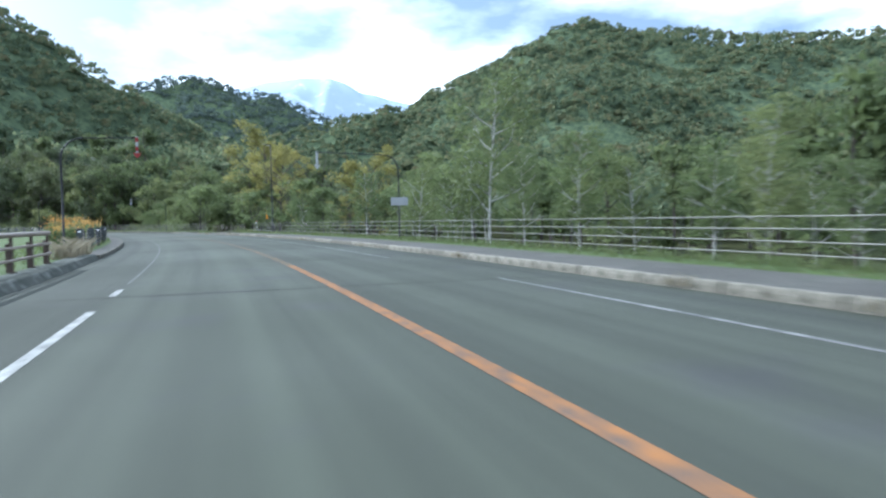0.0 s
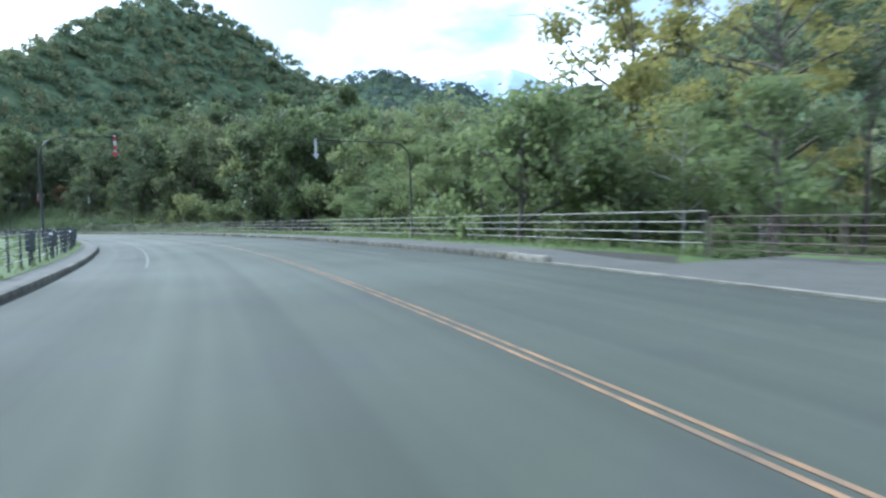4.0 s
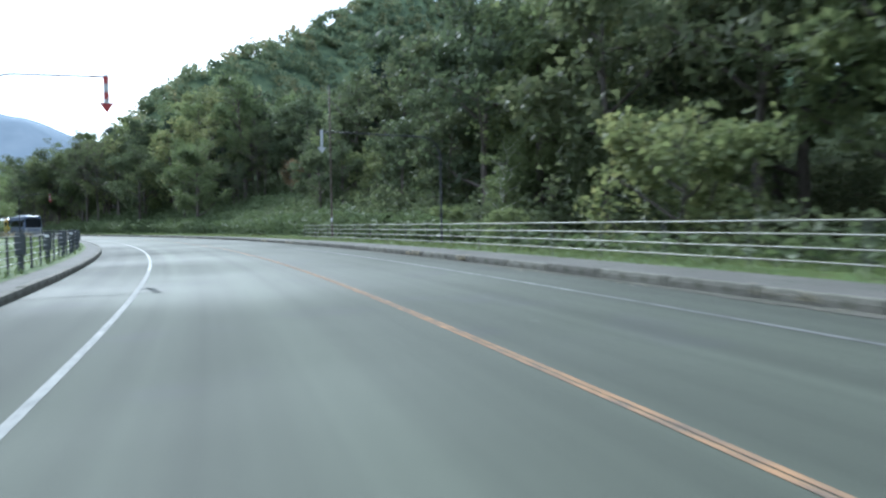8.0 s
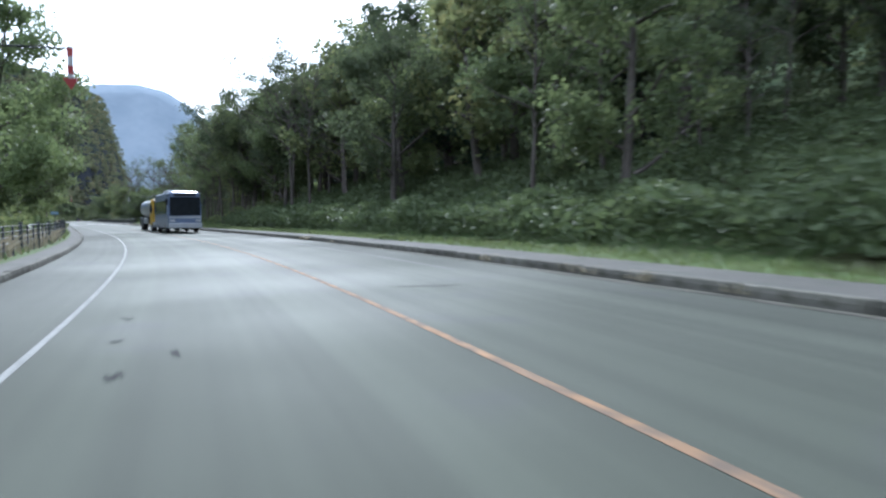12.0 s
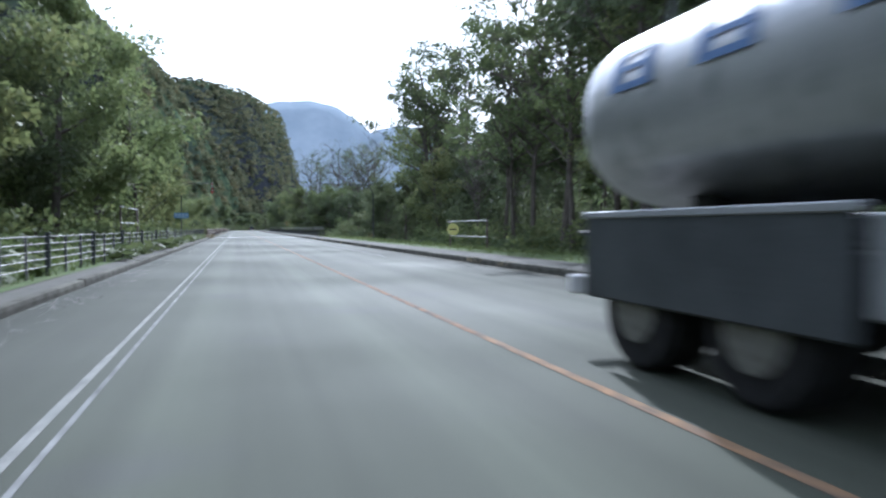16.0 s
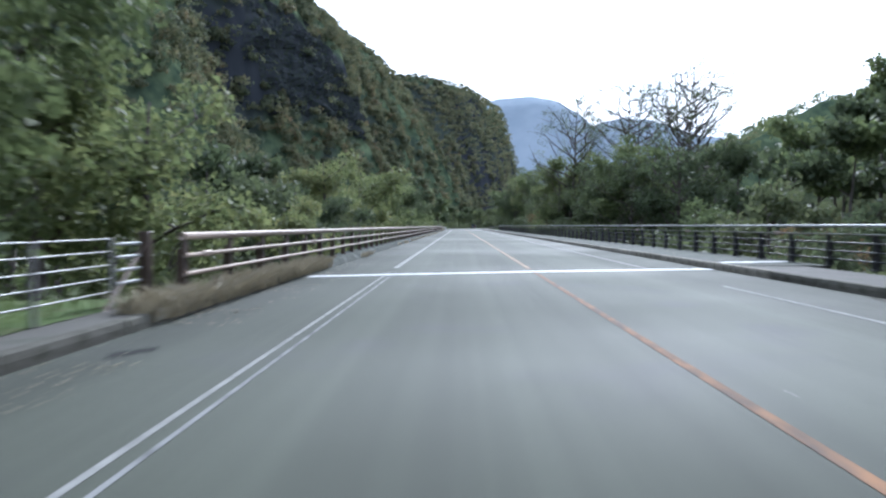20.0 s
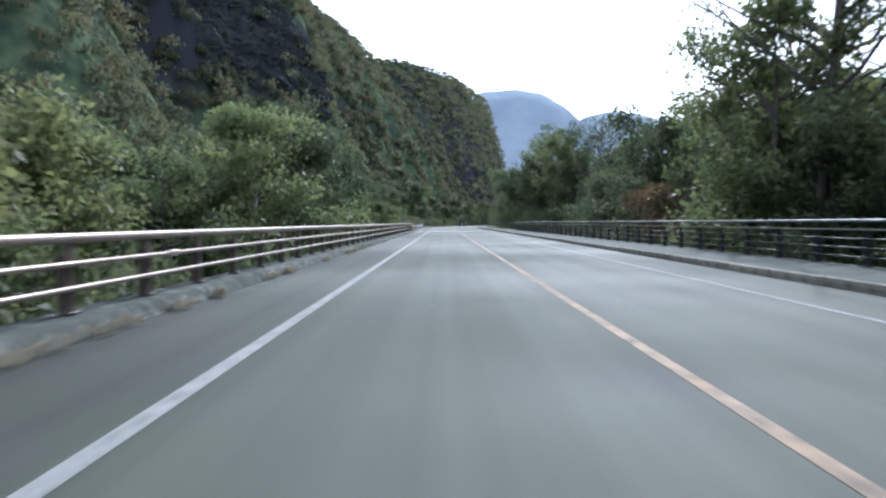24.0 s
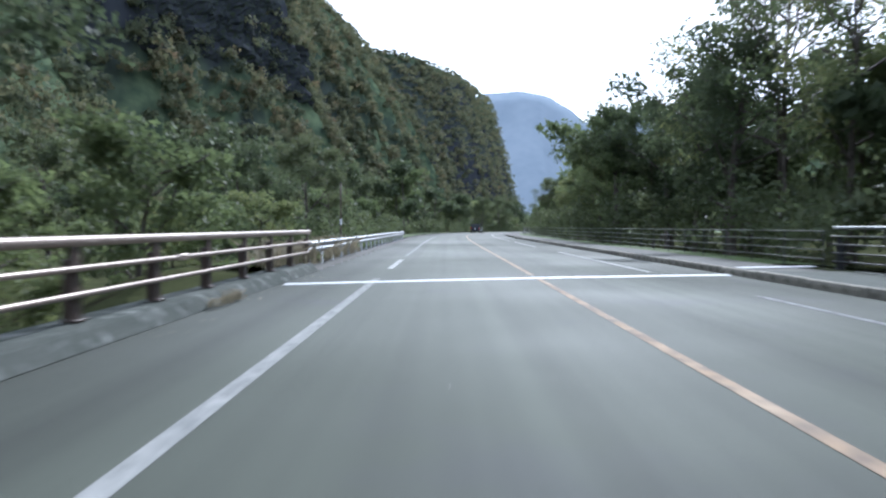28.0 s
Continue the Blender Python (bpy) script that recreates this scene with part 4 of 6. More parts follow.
# wooded bank
grove(186, 262, 15, 24, 20, ["dark_b", "dark_a", "shrub_b", "thin_b", "dark_a"], 6, 10, 7)
grove(186, 226, 21, 34, 15, ["dark_a", "tall_a", "dark_b", "tall_a", "conifer"], 12, 16, 68, 3.0)
grove(226, 262, 21, 34, 12, ["dark_a", "thin_b", "dark_b", "conifer", "thin_a"], 8, 11.5, 76, 3.0)
grove(184, 250, 24, 32, 14, ["green_a", "dark_a", "dark_b", "dark_a", "thin_a", "conifer"], 11, 15, 8, 3.2)
grove(250, 308, 22, 30, 14, ["tall_a", "tall_b", "thin_a", "tall_a", "conifer"], 16.5, 20, 67, 3.2)
grove(184, 300, 32, 52, 24, ["back_a", "back_b", "back_c", "conifer"], 10, 15, 26, 4.2)
grove(190, 290, 19, 30, 3, ["rust"], 5, 7, 9)
grove(240, 300, 13, 24, 18, ["dark_a", "green_b", "thin_b", "thin_a", "dark_b"], 11, 16, 10)
grove(360, 375, 15, 28, 8, ["thin_a", "thin_b", "thin_a", "dark_a"], 12, 15.5, 27, 2.2)
grove(310, 337, 12.2, 17, 11, ["thin_a", "lacy_b", "thin_b", "thin_a"], 14, 18, 71, 2.2)
grove(352, 378, 14.5, 22, 9, ["dark_a", "dark_b", "green_a"], 7, 10.5, 72, 2.4)
grove(298, 352, 13.5, 20, 18, ["thin_b", "thin_b", "green_b", "lacy_b", "lacy_a", "thin_a"], 9, 13, 11)
grove(284, 326, 14, 22, 14, ["tall_a", "thin_b", "thin_a", "lacy_b", "tall_b"], 15, 18.5, 63)
grove(298, 330, 20, 44, 16, ["back_a", "back_b", "back_c", "dark_b"], 13, 17, 12, 3.8)
grove(330, 378, 24, 46, 16, ["back_a", "back_b", "thin_a"], 9, 12, 64, 3.8)
for key, s, o, h in (("thin_b", 362, 17, 20), ("thin_a", 366, 18.5, 21), ("thin_b", 357, 19.5, 21), ("lacy_a", 371, 20.5, 20), ("thin_a", 360, 15.6, 17)):
    plant(key, s, o, h)
grove(186, 300, 22, 44, 26, ["shrub_b", "back_b", "shrub_a", "back_c"], 4, 7, 61, 3)
# along the river, beyond the walkway
grove(362, 384, 15, 30, 9, ["shrub_b", "light_b", "shrub_a", "dark_a"], 3, 6, 13)
grove(424, 500, 13.5, 20, 19, ["tall_a", "tall_b", "tall_a", "thin_b", "thin_a"], 12, 17, 14)
grove(390, 440, 15, 30, 14, ["rust", "dark_b", "thin_b", "dark_b", "green_b"], 7, 10, 62)
grove(432, 530, 24, 46, 36, ["back_a", "back_b", "back_c", "back_b"], 13.5, 17.5, 15, 4.0)
for s, o, h in ((461, 14, 28), (464, 16, 26), (451.6, 20, 28.5), (455, 21.5, 27), (444, 24, 28), (447, 25.5, 28.5), (458, 29, 31), (441, 26, 24.5)):
    plant("lacy_a" if s % 2 else "lacy_b", s, o, h)
grove(482, 532, 12.8, 18, 12, ["tall_a", "thin_a", "tall_b", "thin_b"], 10.5, 13, 75, 2.6)
plant("light_b", 472, -13.4, 15)
plant("thin_b", 480, 15, 12)
plant("thin_a", 472.5, 15.5, 17)
plant("tall_b", 462, 12.8, 17)
plant("thin_b", 463, 14.5, 18)
plant("conifer", 470, 17, 18)
plant("rust", 474, 13, 10)
plant("lacy_a", 513, 17, 17)
plant("lacy_b", 517, 18.5, 16)
plant("thin_b", 520, 15, 14.5)
plant("thin_a", 527, 13.5, 14)
plant("thin_a", 533, 14, 16)
plant("thin_b", 538, 16.5, 17)
plant("lacy_b", 536, 13, 15)
plant("thin_a", 543, 13.5, 14)
grove(545, 610, 9.5, 20, 14, ["tall_a", "dark_b", "tall_b"], 8, 12, 28, 2.6)
grove(520, 640, 10.5, 34, 30, ["dark_a", "green_a", "dark_b", "thin_a", "back_b", "back_a"], 8, 13, 16, 3.4)
grove(-15, 110, 30, 62, 34, ["back_l", "back_c", "back_l", "back_a"], 8, 12, 41, 5)
grove(110, 190, 44, 64, 14, ["back_a", "back_b", "back_c"], 9, 12, 42, 5)
grove(190, 330, 50, 64, 22, ["back_a", "back_b", "back_c"], 10, 14, 43, 5)
grove(528, 690, 20, 62, 50, ["back_a", "back_b", "back_c"], 9, 13, 44, 4.4)
grove(590, 740, -34, -9.5, 40, ["back_b", "back_a", "dark_a", "dark_b", "back_c"], 8, 13, 74, 3.4)
grove(524, 740, -62, -34, 34, ["back_a", "back_b", "back_c"], 9, 13, 45, 5)
grove(262, 524, -64, -44, 40, ["back_a", "back_b", "back_c"], 11, 15, 46, 5)
grove(396, 480, 48, 74, 30, ["back_a", "back_b", "back_c"], 12, 16, 66, 4.6)
# inner side: trees begin where the bend runs out
plant("light_b", 47, -15, 6)
grove(216, 262, -20, -10, 11, ["light_a", "light_b", "green_b", "green_a"], 5, 8, 17)
grove(262, 372, -18, -9, 38, ["green_a", "light_b", "green_b", "dark_a", "green_c"], 9, 14, 18)
grove(262, 380, -44, -18, 18, ["back_a", "back_b", "back_c", "light_b"], 10, 15, 19, 4)
for s, o, h in ((366, -10.5, 9), (370.5, -11, 10), (375, -10.8, 11), (379, -11.5, 11), (383, -11, 12), (373, -15, 13)):
    plant("green_b" if s % 2 else "green_a", s, o, h)
grove(388, 430, -20, -10.5, 12, ["dark_b", "dark_a", "green_a", "dark_a", "green_c"], 8, 12, 20)
grove(430, 522, -22, -13.2, 30, ["green_b", "dark_b", "green_a", "dark_a", "tall_b"], 11, 16, 73)
grove(386, 524, -48, -20, 26, ["back_b", "back_b", "back_c", "back_a"], 12, 17, 21, 4)
grove(500, 530, -12.5, -9.0, 14, ["shrub_b", "shrub_a", "shrub_b"], 2.4, 4.2, 77, 1.6)
grove(520, 690, -36, -10, 32, ["back_b", "dark_a", "dark_b", "back_b", "shrub_b"], 7, 12, 22, 3.4)


# the trees deeper in the wood, joined
_parts = {}
for key, m in BACK:
    for o in PROTO[key][0].children:
        me = o.data
        V = np.empty(len(me.vertices) * 3, dtype=np.float32)
        me.vertices.foreach_get("co", V)
        k = len(me.polygons[0].vertices)
        Q = np.empty(len(me.loops), dtype=np.int32)
        me.loops.foreach_get("vertex_index", Q)
        M = np.array(m)
        slot = _parts.setdefault((o.name.split(".")[0], me.materials[0].name), [[], [], 0, k])
        slot[0].append(V.reshape(-1, 3) @ M[:3, :3].T + M[:3, 3])
        slot[1].append(Q.reshape(-1, k) + slot[2])
        slot[2] += len(me.vertices)
wood = tagged(new("background_wood"), "broadleaf trees standing deeper in the wood", "wood", kind="stuff")
for (nm, mat), (vs, qs, n, k) in _parts.items():
    under("trunks" if nm == "trunk" else "crowns", mesh_np(nm, np.vstack(vs), np.vstack(qs), bpy.data.materials[mat]), wood)
for key in ("back_a", "back_b", "back_c", "back_l"):
    for o in list(PROTO[key][0].children):
        bpy.data.objects.remove(o)
    bpy.data.objects.remove(PROTO[key][0])

# undergrowth that closes the wood's edge
def thicket(bands, seed):
    rng = np.random.default_rng(seed)
    out = []
    for s0, s1, o0, o1, z0, z1, lumps, per in bands:
        S, O = rng.uniform(s0, s1, lumps), rng.uniform(o0, o1, lumps)
        x, y, a = np.interp(S, AX_S, AX_X), np.interp(S, AX_S, AX_Y), np.interp(S, AX_S, AX_A)
        X, Y = x + O * np.cos(a), y - O * np.sin(a)
        base = np.maximum(lie(S, O), ground_z(X[None], Y[None])[0]) if o1 > 16 else lie(S, O)
        Z = rng.uniform(z0, z1, lumps) + (base if z0 >= 0 else 0)
        R = rng.uniform(0.6, 1.5, lumps)
        g = rng.normal(size=(lumps, per, 3))
        g /= np.linalg.norm(g, axis=2)[..., None]
        g *= (rng.random((lumps, per)) ** 0.4)[..., None] * R[:, None, None] * np.array([1, 1, 0.8])
        out.append((np.stack([x + O * np.cos(a), y - O * np.sin(a), Z], 1)[:, None] + g).reshape(-1, 3))
    V, Q = sprigs_np(np.vstack(out), 0.24, rng)
    return V, Q


for label, mat, bands, seed in (
        ("tangled green undergrowth along the wood's edge", M_LEAF, [(-20, 72, 12, 20, 0.4, 1.5, 90, 90), (100, 150, 10.4, 13.5, 0.4, 1.4, 50, 110), (296, 352, 12.2, 15, 0.4, 1.6, 60, 120), (262, 372, -12, -8.6, 0.3, 1.6, 110, 110)], 81),
        # dark leaf colour here also paints the shade under the trees
        ("dark undergrowth rising from the river bank", M_LEAF_DARK, [(376, 520, 9.2, 15, -4.5, 0.6, 190, 110), (430, 530, 10, 24, -4.5, 2.6, 300, 90), (380, 520, -13.5, -7.6, -4.5, 0.5, 190, 110), (516, 660, 8.8, 15, 0.2, 3.2, 300, 100), (520, 745, -14, -8, 0.3, 2.2, 220, 100), (120, 200, 14, 24, 0.6, 2.4, 70, 90), (150, 200, 11, 16, 0.4, 3.0, 70, 100), (330, 379, 13, 26, 0.5, 4.0, 130, 100), (178, 222, 11.5, 32, 0.2, 1.6, 190, 90), (150, 192, 13, 48, 0.2, 2.0, 300, 80), (200, 300, 34, 62, 0.3, 2.5, 220, 70), (192, 290, 22, 36, 0.2, 2.6, 240, 90)], 82)):
    V, Q = thicket(bands, seed)
    tagged(new("undergrowth", mesh_np("undergrowth", V, Q, mat)), label, "undergrowth", kind="stuff")

# hillside forest: thousands of crowns, each a dome of leaf clumps
def forest(name, boxes, seed, label, mat, wall=False):
    rng = np.random.default_rng(seed)
    allC, allS, rN = [], [], []
    for x0, x1, y0, y1, gap, h, pieces in boxes:
        if wall:
            # spots spread evenly over the steep face, found by height
            ys = np.arange(y0, y1, gap * 0.5)
            xs = np.arange(-300.0, 260, 2.0)
            HX, HY = np.meshgrid(xs, ys)
            H = ground_z(HX, HY)
            n = int((y1 - y0) * 235 / gap ** 2 * 1.6)
            j = rng.integers(0, len(ys), n)
            Y, Z = ys[j] + rng.uniform(-2, 2, n), rng.uniform(-3, 300, n)
            crest = H.max(1)
            past = H.argmax(1)
            X = np.empty(n)
            for i in range(len(ys)):
                k = j == i
                h2 = np.minimum.accumulate(H[i, past[i]:])
                X[k] = np.interp(-Z[k], -h2, xs[past[i]:])
            S, O = road_grid(X, Y)
            out = np.clip((crest[j] - Z) / 25, 0, 1)
            ok = (Z < crest[j] - 1.5) & (np.abs(O) > 44)
            ok &= ~((Z > 72 + 10 * wave(X, Y, 0.06)) & (Z < 130 + 10 * wave(X, Y, 0.05, 1.0)) & (Y > 440 + 16 * wave(X, Y, 0.06)) & (Y < 592 + 14 * wave(X, Y, 0.07)) & (wave(Y, Z * 1.5, 0.17, 0.6) + 0.5 * wave(Y, Z, 0.41) + rng.normal(0, 0.22, n) < 0.42))
            ok &= ~((Y > 1010) & (Z > 40) & (Z < 180) & (wave(X, Y + Z, 0.09) + rng.normal(0, 0.3, n) > 0.35))
        else:
            n = int((x1 - x0) * (y1 - y0) / gap ** 2)
            X, Y = rng.uniform(x0, x1, n), rng.uniform(y0, y1, n)
            S, O = road_grid(X, Y)
            Z = ground_z(X[None], Y[None])[0]
            ok = (np.abs(O) > np.where((S > 290) & (S < 345) & (O > 0), 44, 60)) & ((S > -20) | (np.abs(O) > 110)) & ~((S > 335) & (S < 480) & (O > 0) & (O < 75)) & ~((O < 0) & (S < 262))
        # bands by distance from the road: near crowns of many small pieces, far ones of fewer, larger pieces
        d = np.abs(O)
        for sel, more in ((ok & (d < 115), 2.4), (ok & (d >= 115) & (d < 260), 1.25), (ok & (d >= 260), 0.8)):
            x, y, z = X[sel], Y[sel], Z[sel]
            m, per = len(x), int(pieces * more)
            big = 0.6 + 0.8 * rng.random(m) ** 1.6
            hh = h * (0.45 + 0.55 * big) * rng.uniform(0.8, 1.2, m)
            rr = gap * 0.74 * big
            g = rng.normal(size=(m, per, 3))
            g /= np.linalg.norm(g, axis=2)[..., None]
            g[..., 2] = np.abs(g[..., 2]) * 1.25 - 0.3
            g *= (0.68 + 0.36 * rng.random((m, per)))[..., None]
            ph = rng.random((m, 1)) * 9
            g *= (0.82 + 0.38 * wave(g[..., 0] * 4 + ph, g[..., 1] * 4 + g[..., 2] * 3 + ph, 1.0))[..., None]
            if wall:
                x = x + rr * 0.5 * out[sel]
                hh, rr = hh * (0.35 + 0.65 * out[sel]), rr * (0.6 + 0.4 * out[sel])
            C = np.stack([x, y, z + hh * (0.4 if wall else 0.34)], 1)[:, None] + g * np.stack([rr, rr, hh * (0.42 if wall else 0.5)], 1)[:, None]
            nrm = g / (np.linalg.norm(g, axis=2)[..., None] + 1e-6)
            allC.append(C.reshape(-1, 3))
            rN.append(nrm.reshape(-1, 3))
            allS.append(np.repeat(gap * (0.15 if wall else 0.19) / more ** 0.6 * (0.55 + 0.5 * big), per))
    C, N, Z = np.vstack(allC), np.vstack(rN), np.concatenate(allS)
    n = len(C)
    N = N + rng.normal(0, 0.42, (n, 3))
    N /= np.linalg.norm(N, axis=1)[:, None]
    a = np.cross(N, rng.normal(size=(n, 3)))
    a /= np.linalg.norm(a, axis=1)[:, None]
    b = np.cross(N, a)
    sz = (Z * (0.6 + 0.8 * rng.random(n)))[:, None]
    V = np.stack([C - a * sz, C + b * sz * 0.9 + a * sz * 0.2, C + a * sz * 0.7 - b * sz * 0.6], 1).reshape(-1, 3)
    return tagged(new(name, mesh_np(name, V, np.arange(3 * n).reshape(-1, 3), mat)), label, "forest", kind="stuff")


forest("hillside_forest", [(480, 950, -640, 10, 7.4, 9.5, 42), (430, 780, -70, 140, 7.2, 9, 40)], 31, "mixed autumn forest on the rounded hill", M_FOREST)
forest("hillside_forest", [(60, 430, 40, 430, 6.6, 9, 46), (430, 620, 60, 420, 8, 9, 40)], 32, "steep mixed forest above the bend", M_FOREST)
forest("hillside_forest", [(0, 0, 130, 420, 7.0, 9, 40), (0, 0, 420, 760, 6.6, 9, 60), (0, 0, 760, 1250, 8.2, 10, 44), (0, 0, 1250, 1850, 12, 13, 22)], 33, "forest clinging to the gorge wall, darkened for shade", M_FOREST_SHADE, True)
forest("hillside_forest", [(820, 1250, 90, 720, 9.5, 9, 22)], 34, "far wooded mountain, haze in its leaf colour", M_FOREST_HAZE)
forest("valley_forest", [(-160, 480, -420, 60, 7.2, 13, 44), (480, 600, -420, -60, 8.5, 11, 40), (10, 220, 300, 700, 8.0, 12, 44), (220, 460, 500, 660, 8.5, 10, 30), (-60, 10, 440, 800, 8.0, 11, 44)], 35, "mixed valley forest behind the roadside trees", M_FOREST)

# ---------------------------------------------------------------- low plants
def blades(name, spots, h, w, mat, label, category, seed, lean=0.35):
    """Upright narrow blades: one bent strip of two quads each."""
    rng = np.random.default_rng(seed)
    C = np.array(spots)
    n = len(C)
    th = rng.random(n) * 2 * np.pi
    u = np.stack([np.cos(th), np.sin(th), np.zeros(n)], 1)
    d = np.stack([-np.sin(th), np.cos(th), np.zeros(n)], 1) * lean
    hh = (h * (0.5 + rng.random(n)))[:, None]
    z = np.array([[0, 0, 1.0]])
    ww = w * (0.6 + 0.8 * rng.random(n))[:, None]
    V = np.stack([C - u * ww, C + u * ww, C + u * ww * 0.8 + (z + d * rng.random((n, 1))) * hh * 0.55, C - u * ww * 0.8 + (z + d * rng.random((n, 1))) * hh * 0.55,
                  C + u * ww * 0.1 + (z * 0.93 + d * 1.6) * hh, C - u * ww * 0.1 + (z * 0.93 + d * 1.6) * hh], 1).reshape(-1, 3)
    i = np.arange(n)[:, None] * 6
    Q = np.concatenate([i + np.array([[0, 1, 2, 3]]), i + np.array([[3, 2, 4, 5]])], 1).reshape(-1, 4)
    return tagged(new(name, mesh_np(name, V, Q, mat)), label, category, kind="stuff")


def scatter(n, s0, s1, o0, o1, seed, lift=0.05):
    rng = np.random.default_rng(seed)
    S, O = rng.uniform(s0, s1, n), rng.uniform(o0, o1, n)
    x, y, a = np.interp(S, AX_S, AX_X), np.interp(S, AX_S, AX_Y), np.interp(S, AX_S, AX_A)
    X, Y, Z = x + O * np.cos(a), y - O * np.sin(a), lie(S, O)
    if o1 > 16:
        Z = np.maximum(Z, ground_z(X[None], Y[None])[0])
    return np.stack([X, Y, Z + lift], 1)


blades("grass", np.vstack([scatter(6000, -10, 74, 7.2, 9.6, 41), scatter(1500, 88, 120, 7.0, 9, 42), scatter(15000, 110, 300, 6.75, 8.8, 43), scatter(5000, 300, 378, 6.9, 12, 44)]), 0.22, 0.014, M_GRASS, "green roadside grass beside the pavement", "grass", 45)
blades("grass", np.vstack([scatter(7000, 14, 262, -9.5, -6.1, 46), scatter(5000, 262, 372, -8.5, -6.1, 47), scatter(1500, 518, 560, -8, -5.8, 48)]), 0.22, 0.016, M_GRASS, "uneven grass under the cable barrier", "grass", 49)
blades("tall_grass", np.vstack([scatter(320, 23.5, 28, -6.4, -5.75, 50), scatter(700, 517, 530, -7, -5.6, 52), scatter(500, 240, 262, -7.2, -6.2, 53)]), 0.55, 0.012, M_DRY, "dry tall grass growing at the barrier foot", "grass", 54, 0.5)
blades("tall_grass", np.vstack([scatter(1500, 73, 78.5, 8.1, 9.75, 58), scatter(500, 78, 89, 9.9, 11, 59)]), 0.30, 0.016, M_GRASS, "tall green grass before the culvert head", "grass", 60, 0.4)
blades("dry_weeds", scatter(2600, 370.5, 381, -5.75, -5.2, 51, 0.0), 0.28, 0.010, M_DRY, "low dry weeds at the bridge end", "weeds", 57, 0.5)
# tufts in the kerb joint
tuft = []
rnd = random.Random(5)
for k in range(70):
    s = rnd.uniform(0, 372)
    tuft.append(scatter(rnd.randint(20, 70), s, s + rnd.uniform(0.3, 1.6), KERB_R - 0.12, KERB_R + 0.25, k, 0.0))
for k in range(34):
    s = rnd.uniform(384, 515)
    tuft.append(scatter(rnd.randint(25, 80), s, s + rnd.uniform(0.25, 1.1), KERB_L - 0.05, KERB_L + 0.16, 100 + k, -0.02))
blades("kerb_weeds", np.vstack(tuft), 0.13, 0.012, M_DRY, "withered weeds in the kerb joint", "weeds", 55, 0.6)

# bamboo grass on the bank
rng = np.random.default_rng(61)


def sasa(n, s0, s1, o0, o1, h0, seed):
    P = scatter(n, s0, s1, o0, o1, seed, 0.0)
    r = np.random.default_rng(seed + 1)
    P[:, 2] += h0 * (0.15 + 0.85 * r.random(n)) * (0.65 + 0.5 * np.abs(wave(P[:, 0], P[:, 1], 0.6)))
    return P


C = np.vstack([sasa(30000, 178, 300, 8.9, 11.5, 1.5, 62), sasa(56000, 186, 300, 11.5, 22, 1.3, 64), sasa(7000, 186, 300, 22, 28, 1.5, 74), sasa(4500, 300, 350, 12, 15, 1.3, 66), sasa(3000, 150, 190, 9.2, 12, 0.9, 68), sasa(4200, 262, 372, -10, -7.4, 1.1, 70)])
V, Q = leaves_np(C, 0.20, rng, 0.5, 1.35)
tagged(new("bamboo_grass", mesh_np("bamboo_grass", V, Q, M_SASA)), "dense glossy bamboo grass covering the bank", "bamboo grass", kind="stuff")

# big round-leaved butterbur under the barrier
C = np.vstack([scatter(380, 296, 364, -7.6, -6.35, 72, 0.1), scatter(420, 316, 368, -6.4, -5.65, 73, 0.12)])
C[:, 2] += rng.random(len(C)) * 0.4
V, Q = [], []
for i, c in enumerate(C):
    r, th0, tl = 0.12 + 0.12 * rng.random(), rng.random() * 6.3, rng.normal(0, 0.35, 2)
    b = len(V)
    V.append(c - np.array([0, 0, 0.04]))
    for k in range(8):
        th = th0 + k * 0.78
        V.append(c + np.array([r * math.cos(th), r * math.sin(th), r * (tl[0] * math.cos(th) + tl[1] * math.sin(th)) + 0.03 * (k % 2)]))
    Q += [(b, b + k, b + k + 1, b + k + 2) for k in (1, 3, 5)] + [(b, b + 7, b + 8, b + 1)]
tagged(new("butterbur", mesh_np("butterbur", np.array(V), Q, M_SASA)), "broad round butterbur leaves under the barrier", "plants", kind="stuff")

# orange flowering bushes behind the end of the first parapet
def flower_bush(s, off, h, seed):
    """Leafy upright stems with heads of small orange blooms at their tops."""
    r = np.random.default_rng(seed)
    b = thing("flower_bush", "green bush with orange-yellow flower heads behind the barrier", "bush", along(s, off, float(lie(s, off))), "flower bushes")
    stems, tops = [], []
    for k in range(26):
        th, d = r.random() * 6.28, 0.55 * h * math.sqrt(r.random())
        foot = np.array([d * 0.5 * math.cos(th), d * 0.5 * math.sin(th), -0.05])
        tip = np.array([d * math.cos(th), d * math.sin(th), h * r.uniform(0.72, 1.0)])
        stems.append(tube_np([foot, (foot + tip) / 2 + r.normal(0, 0.03, 3), tip], [0.012, 0.009, 0.006], 3, False))
        tops.append(tip)
    V, Q = joined(*stems)
    under("stems", mesh_np("stems", V, Q, M_GRASS), b)
    tops = np.array(tops)
    C = tops[r.integers(0, 26, 900)] * np.concatenate([np.ones((900, 2)), r.uniform(0.15, 0.9, (900, 1))], 1) + r.normal(0, 0.07, (900, 3))
    V, Q = leaves_np(C, 0.10, r, 0.2, 1.5)
    under("leaves", mesh_np("leaves", V, Q, M_LEAF_LIGHT), b)
    C = tops[r.integers(0, 26, 230)] + r.normal(0, 1, (230, 3)) * np.array([0.12, 0.12, 0.12])
    V, Q = leaves_np(C, 0.075, r)
    under("blooms", mesh_np("blooms", V, Q, M_BLOOM), b)


